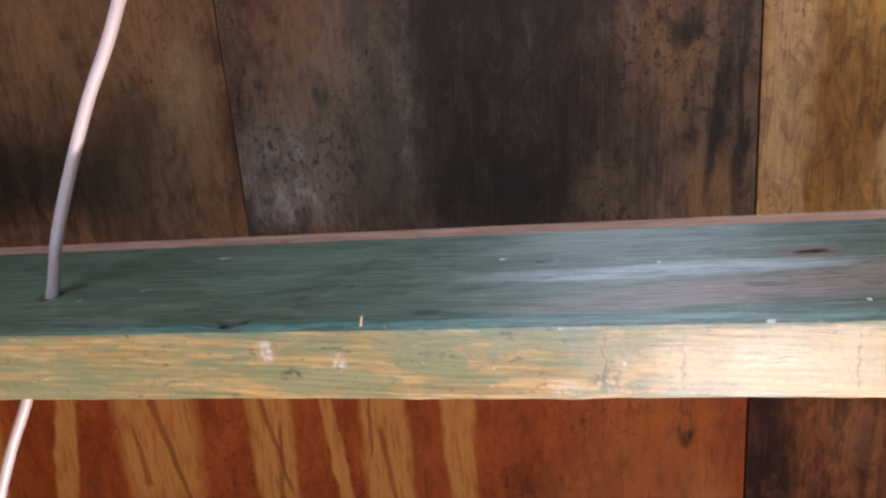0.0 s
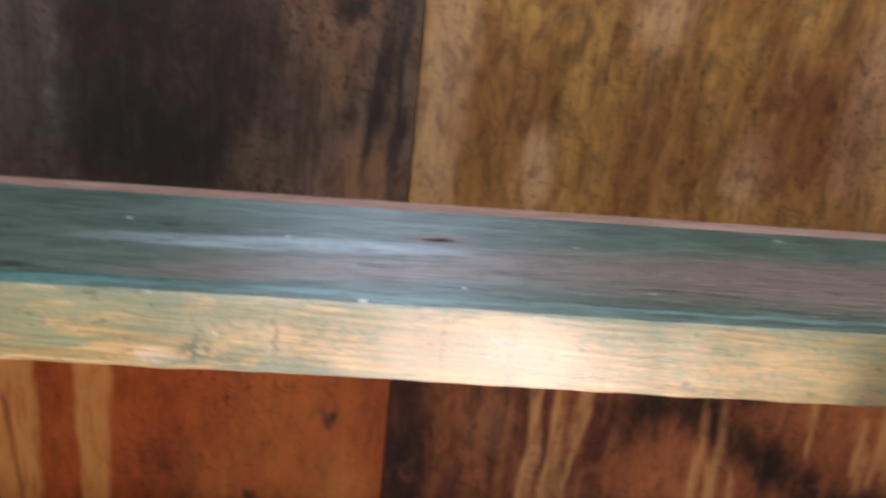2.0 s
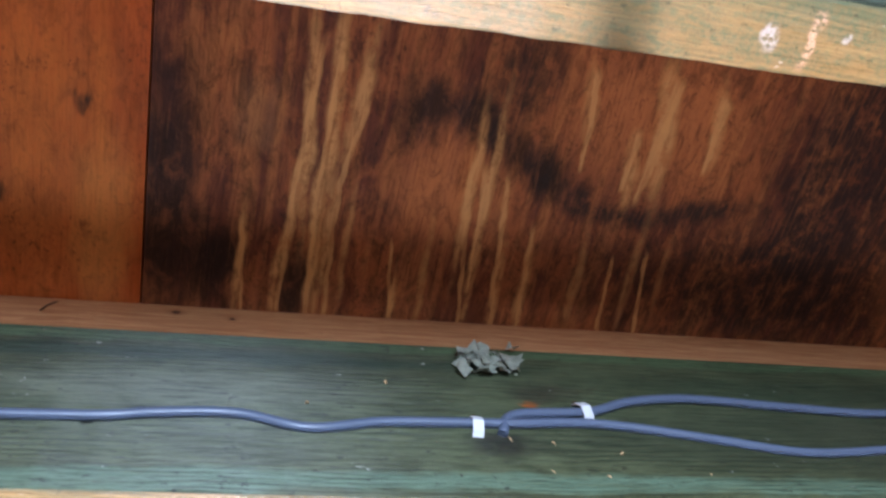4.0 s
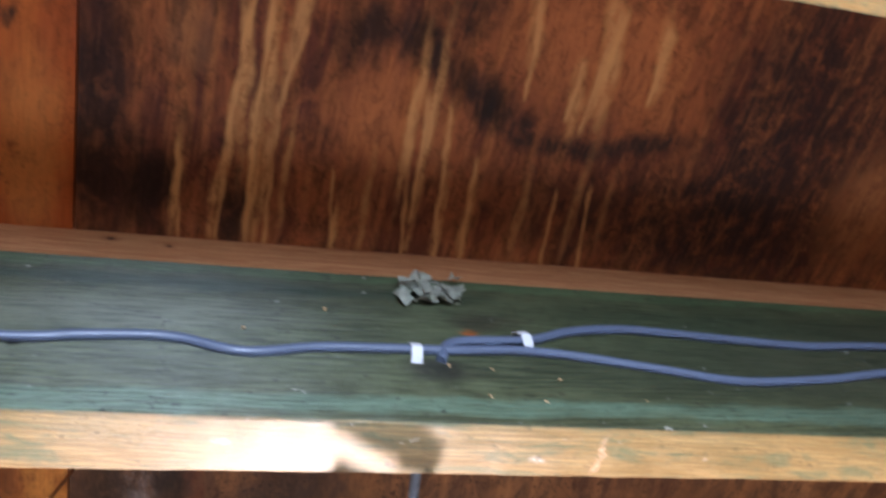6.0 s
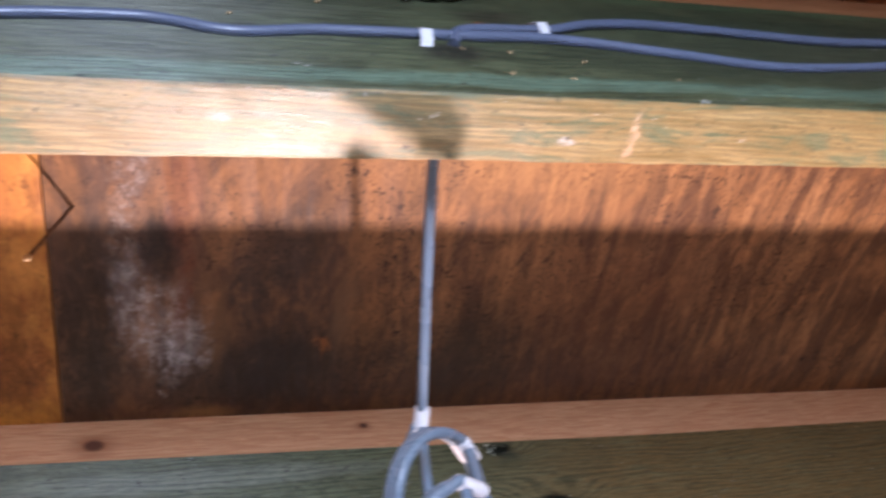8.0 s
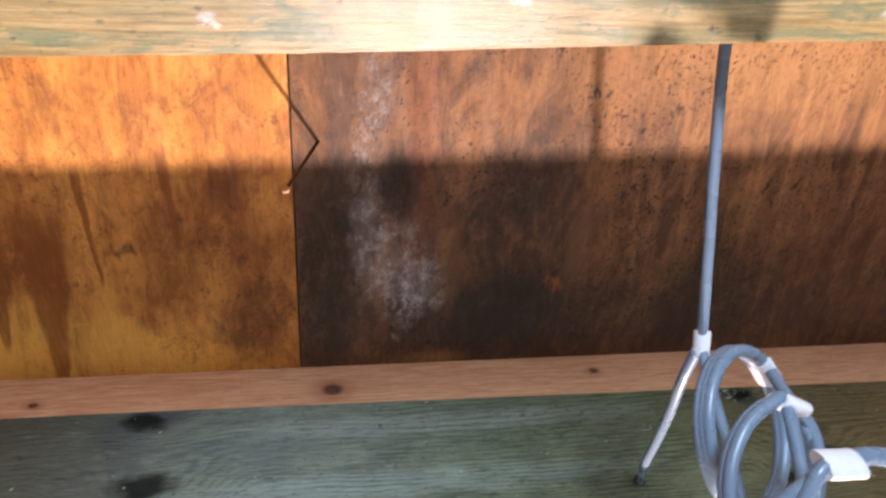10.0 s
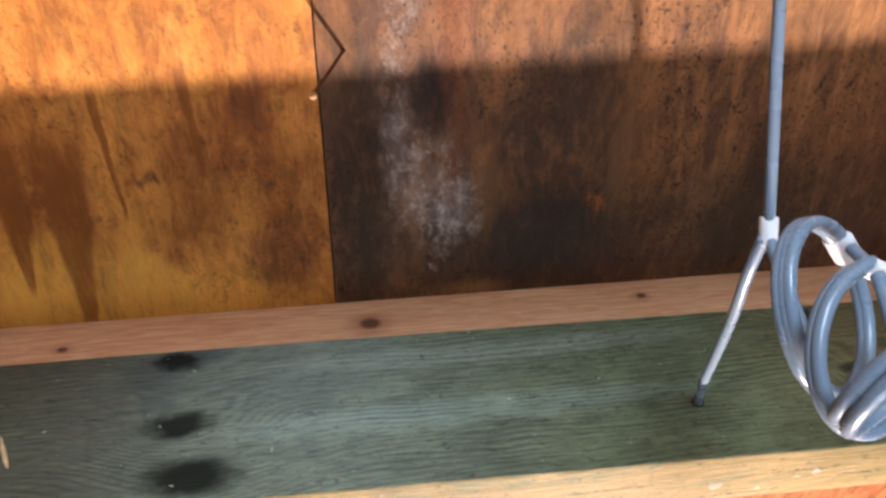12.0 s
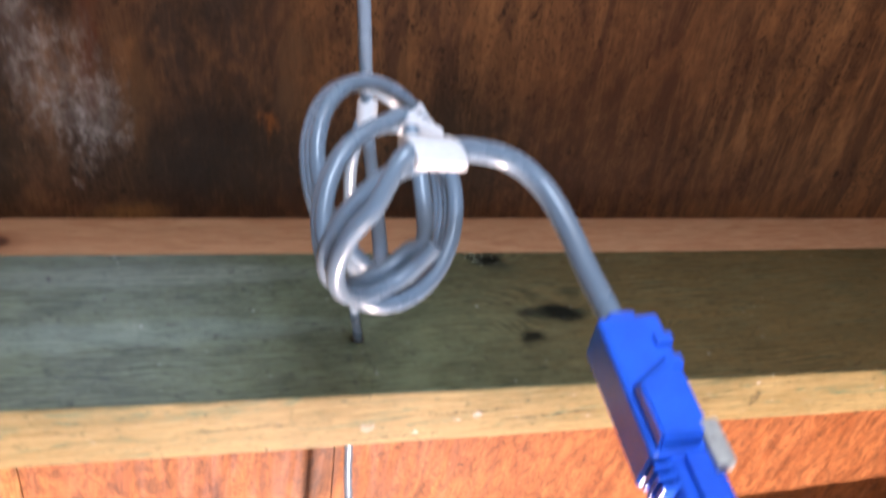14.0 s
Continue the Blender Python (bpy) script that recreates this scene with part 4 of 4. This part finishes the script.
def build_plug(m):
    """A blue inline jack with a boot and a plug hanging from it, along local -z."""
    root = new("network_plug")
    root.matrix_world = m
    tagged(root, "blue plastic network jack hanging on grey cable", "connector")
    bm = bmesh.new()
    add_box(bm, (-0.008, -0.008, -0.038), (0.0078, 0.006, 0.0), 0, 0.0014)
    part("housing", bm, plug_blue, root)
    bm = bmesh.new()
    a = [bm.verts.new(v) for v in ((-0.0066, -0.0078, -0.02), (0.0035, -0.0078, -0.013), (0.0035, -0.0078, -0.037), (-0.0066, -0.0078, -0.037), (-0.0066, -0.0125, -0.023), (0.0035, -0.0118, -0.0165), (0.0035, -0.0125, -0.036), (-0.0066, -0.013, -0.036))]
    for q in ((4, 5, 6, 7), (0, 1, 5, 4), (1, 2, 6, 5), (2, 3, 7, 6), (3, 0, 4, 7), (3, 2, 1, 0)):
        bm.faces.new([a[i] for i in q])
    bmesh.ops.recalc_face_normals(bm, faces=bm.faces[:])
    bmesh.ops.bevel(bm, geom=bm.edges[:], offset=0.0006, segments=2, affect="EDGES")
    part("latch_block", bm, plug_blue, root)
    bm = bmesh.new()
    add_box(bm, (0.0044, -0.0096, -0.0425), (0.0092, -0.0055, -0.031), 0, 0.0008)
    part("contact_window", bm, plug_window, root, "grey contact window")
    for z in (-0.008, -0.0145):
        bm = bmesh.new()
        add_box(bm, (0.0035, -0.0092, z - 0.0022), (0.008, -0.0066, z + 0.0012), 0, 0.0006)
        part("side_lug", bm, plug_blue, root)
    bm = bmesh.new()
    add_box(bm, (-0.0028, -0.0042, 0.0), (0.0045, 0.0035, 0.0045), 0, 0.0012)
    part("cable_entry", bm, plug_blue, root)
    for i in range(4):
        bm = bmesh.new()
        add_box(bm, (-0.0078, -0.006, -0.0375 - 0.0024 * i), (0.0, 0.003, -0.0361 - 0.0024 * i), 0, 0.0004)
        part("ridge", bm, plug_blue, root)
    bm = bmesh.new()
    add_box(bm, (-0.004, -0.0066, -0.066), (0.0075, 0.0045, -0.034), 0, 0.0016)
    part("plug_body", bm, boot_blue, root, "translucent blue plug body")
    bm = bmesh.new()
    add_box(bm, (-0.001, -0.0084, -0.062), (0.0045, -0.0068, -0.038), 0, 0.0006)
    part("release_tab", bm, boot_blue, root)
    bm = bmesh.new()
    tube(bm, [Vector((0.0018, -0.001, z)) for z in (-0.064, -0.072, -0.083, -0.096)], [0.0058, 0.0052, 0.0045, 0.0038], 14)
    part("boot", bm, boot_blue, root)
    return root


build_plug(pose(0.591, 0.807, 1.711, 5.5, 5.0, -6) @ Matrix.Scale(1.55, 4))

# ---- small things ----
def nail():
    base, tip = Vector((0.299, 0.837, 2.203)), Vector((0.266, 0.834, 2.124))
    bm = bmesh.new()
    tube(bm, [base, base.lerp(tip, 0.5), base.lerp(tip, 0.93), tip], [0.0016, 0.0016, 0.0016, 0.0009], 10)
    ob = tagged(mesh_object("nail", bm, steel), "rusty bent nail poking through the plywood", "nail")
    head = bmesh.new()
    tube(head, [tip + (tip - base).normalized() * d for d in (-0.006, -0.003, 0.001)], [0.0017, 0.003, 0.0012], 10)
    part("splinter", head, straw, ob, "pale wood splinter on the nail point")


nail()


def web_tuft(at, size, count, seed, largest=0.009):
    """Dusty clots of old web: many crumpled, cupped scraps."""
    rng = random.Random(seed)
    bm = bmesh.new()
    for _ in range(count):
        c = Vector(at) + Vector([rng.gauss(0, s) for s in size])
        r = rng.uniform(0.0018, largest) * rng.uniform(0.5, 1.0)
        hub = bm.verts.new(c + Vector((0, -0.15 * r, 0)))
        rim = [bm.verts.new(c + r * rng.uniform(0.55, 1.1) * Vector((math.cos(a), rng.uniform(-0.8, 0.8), 0.75 * math.sin(a)))) for a in (0.9 * i for i in range(7))]
        for p, q in zip(rim, rim[1:] + rim[:1]):
            bm.faces.new((hub, p, q))
    bmesh.ops.solidify(bm, geom=bm.faces[:], thickness=0.0003)
    return tagged(mesh_object("web_tuft", bm, web_grey), "dusty grey-green tuft of old spider web", "spider web")


web_tuft((0.559, joist_line(1, 0.557) - 0.007, 2.132), (0.0125, 0.0015, 0.006), 46, 5, 0.018)
web_tuft((0.745, joist_line(2, 0.745) - 0.002, 2.126), (0.009, 0.0008, 0.005), 12, 8, 0.0035)


def splinter(name, points, radii, mat, label, category):
    bm = bmesh.new()
    tube(bm, smooth_path(points, 4), [radii[min(i // 4, len(radii) - 1)] for i in range(4 * (len(points) - 1) + 1)], 7)
    return tagged(mesh_object(name, bm, mat), label, category)


splinter("wood_splinter", ((-0.014, joist_line(2, 0) + 0.001, 2.068), (-0.009, joist_line(2, 0) - 0.003, 2.054), (-0.002, joist_line(2, 0) - 0.002, 2.032)), (0.0014, 0.0022, 0.0012), straw, "pale splinter standing off the joist's side", "splinter")
splinter("wire_nail", ((0.196, joist_line(1, 0.2) + 0.006, 2.185), (0.206, joist_line(1, 0.2) - 0.01, 2.172), (0.214, joist_line(1, 0.2) - 0.02, 2.163)), (0.0008, 0.0008, 0.0006), steel, "thin bent wire nail in the packing strip", "nail")
splinter("wood_splinter", ((0.0265, joist_line(0, 0) + 0.001, 2.007), (0.026, joist_line(0, 0) - 0.004, 2.012), (0.025, joist_line(0, 0) - 0.005, 2.018)), (0.001, 0.0008, 0.0004), straw, "tiny pale splinter on the joist's lower arris", "splinter")

# loose threads and flakes caught on the second joist's side
for x, z, dx, dz, r in ((0.549, 2.045, 0.003, -0.006, 0.0006), (0.582, 2.041, 0.004, -0.004, 0.0006), (0.573, 2.012, 0.004, -0.006, 0.0007), (0.615, 2.006, 0.004, -0.003, 0.0009),
                        (0.635, 2.028, 0.003, 0.002, 0.0012), (0.463, 2.106, 0.001, -0.004, 0.0012), (0.4, 2.075, 0.003, 0.001, 0.0008), (0.76, 2.1, 0.002, -0.005, 0.0007), (0.7, 2.01, 0.002, -0.004, 0.0009)):
    y = joist_line(1, x)
    splinter("wood_flake", ((x, y - 0.001, z), (x + 0.5 * dx, y - 0.0035, z + 0.5 * dz), (x + dx, y - 0.002, z + dz)), (0.6 * r, r, 0.5 * r), straw, "tiny pale wood flake caught on the joist's side", "splinter")
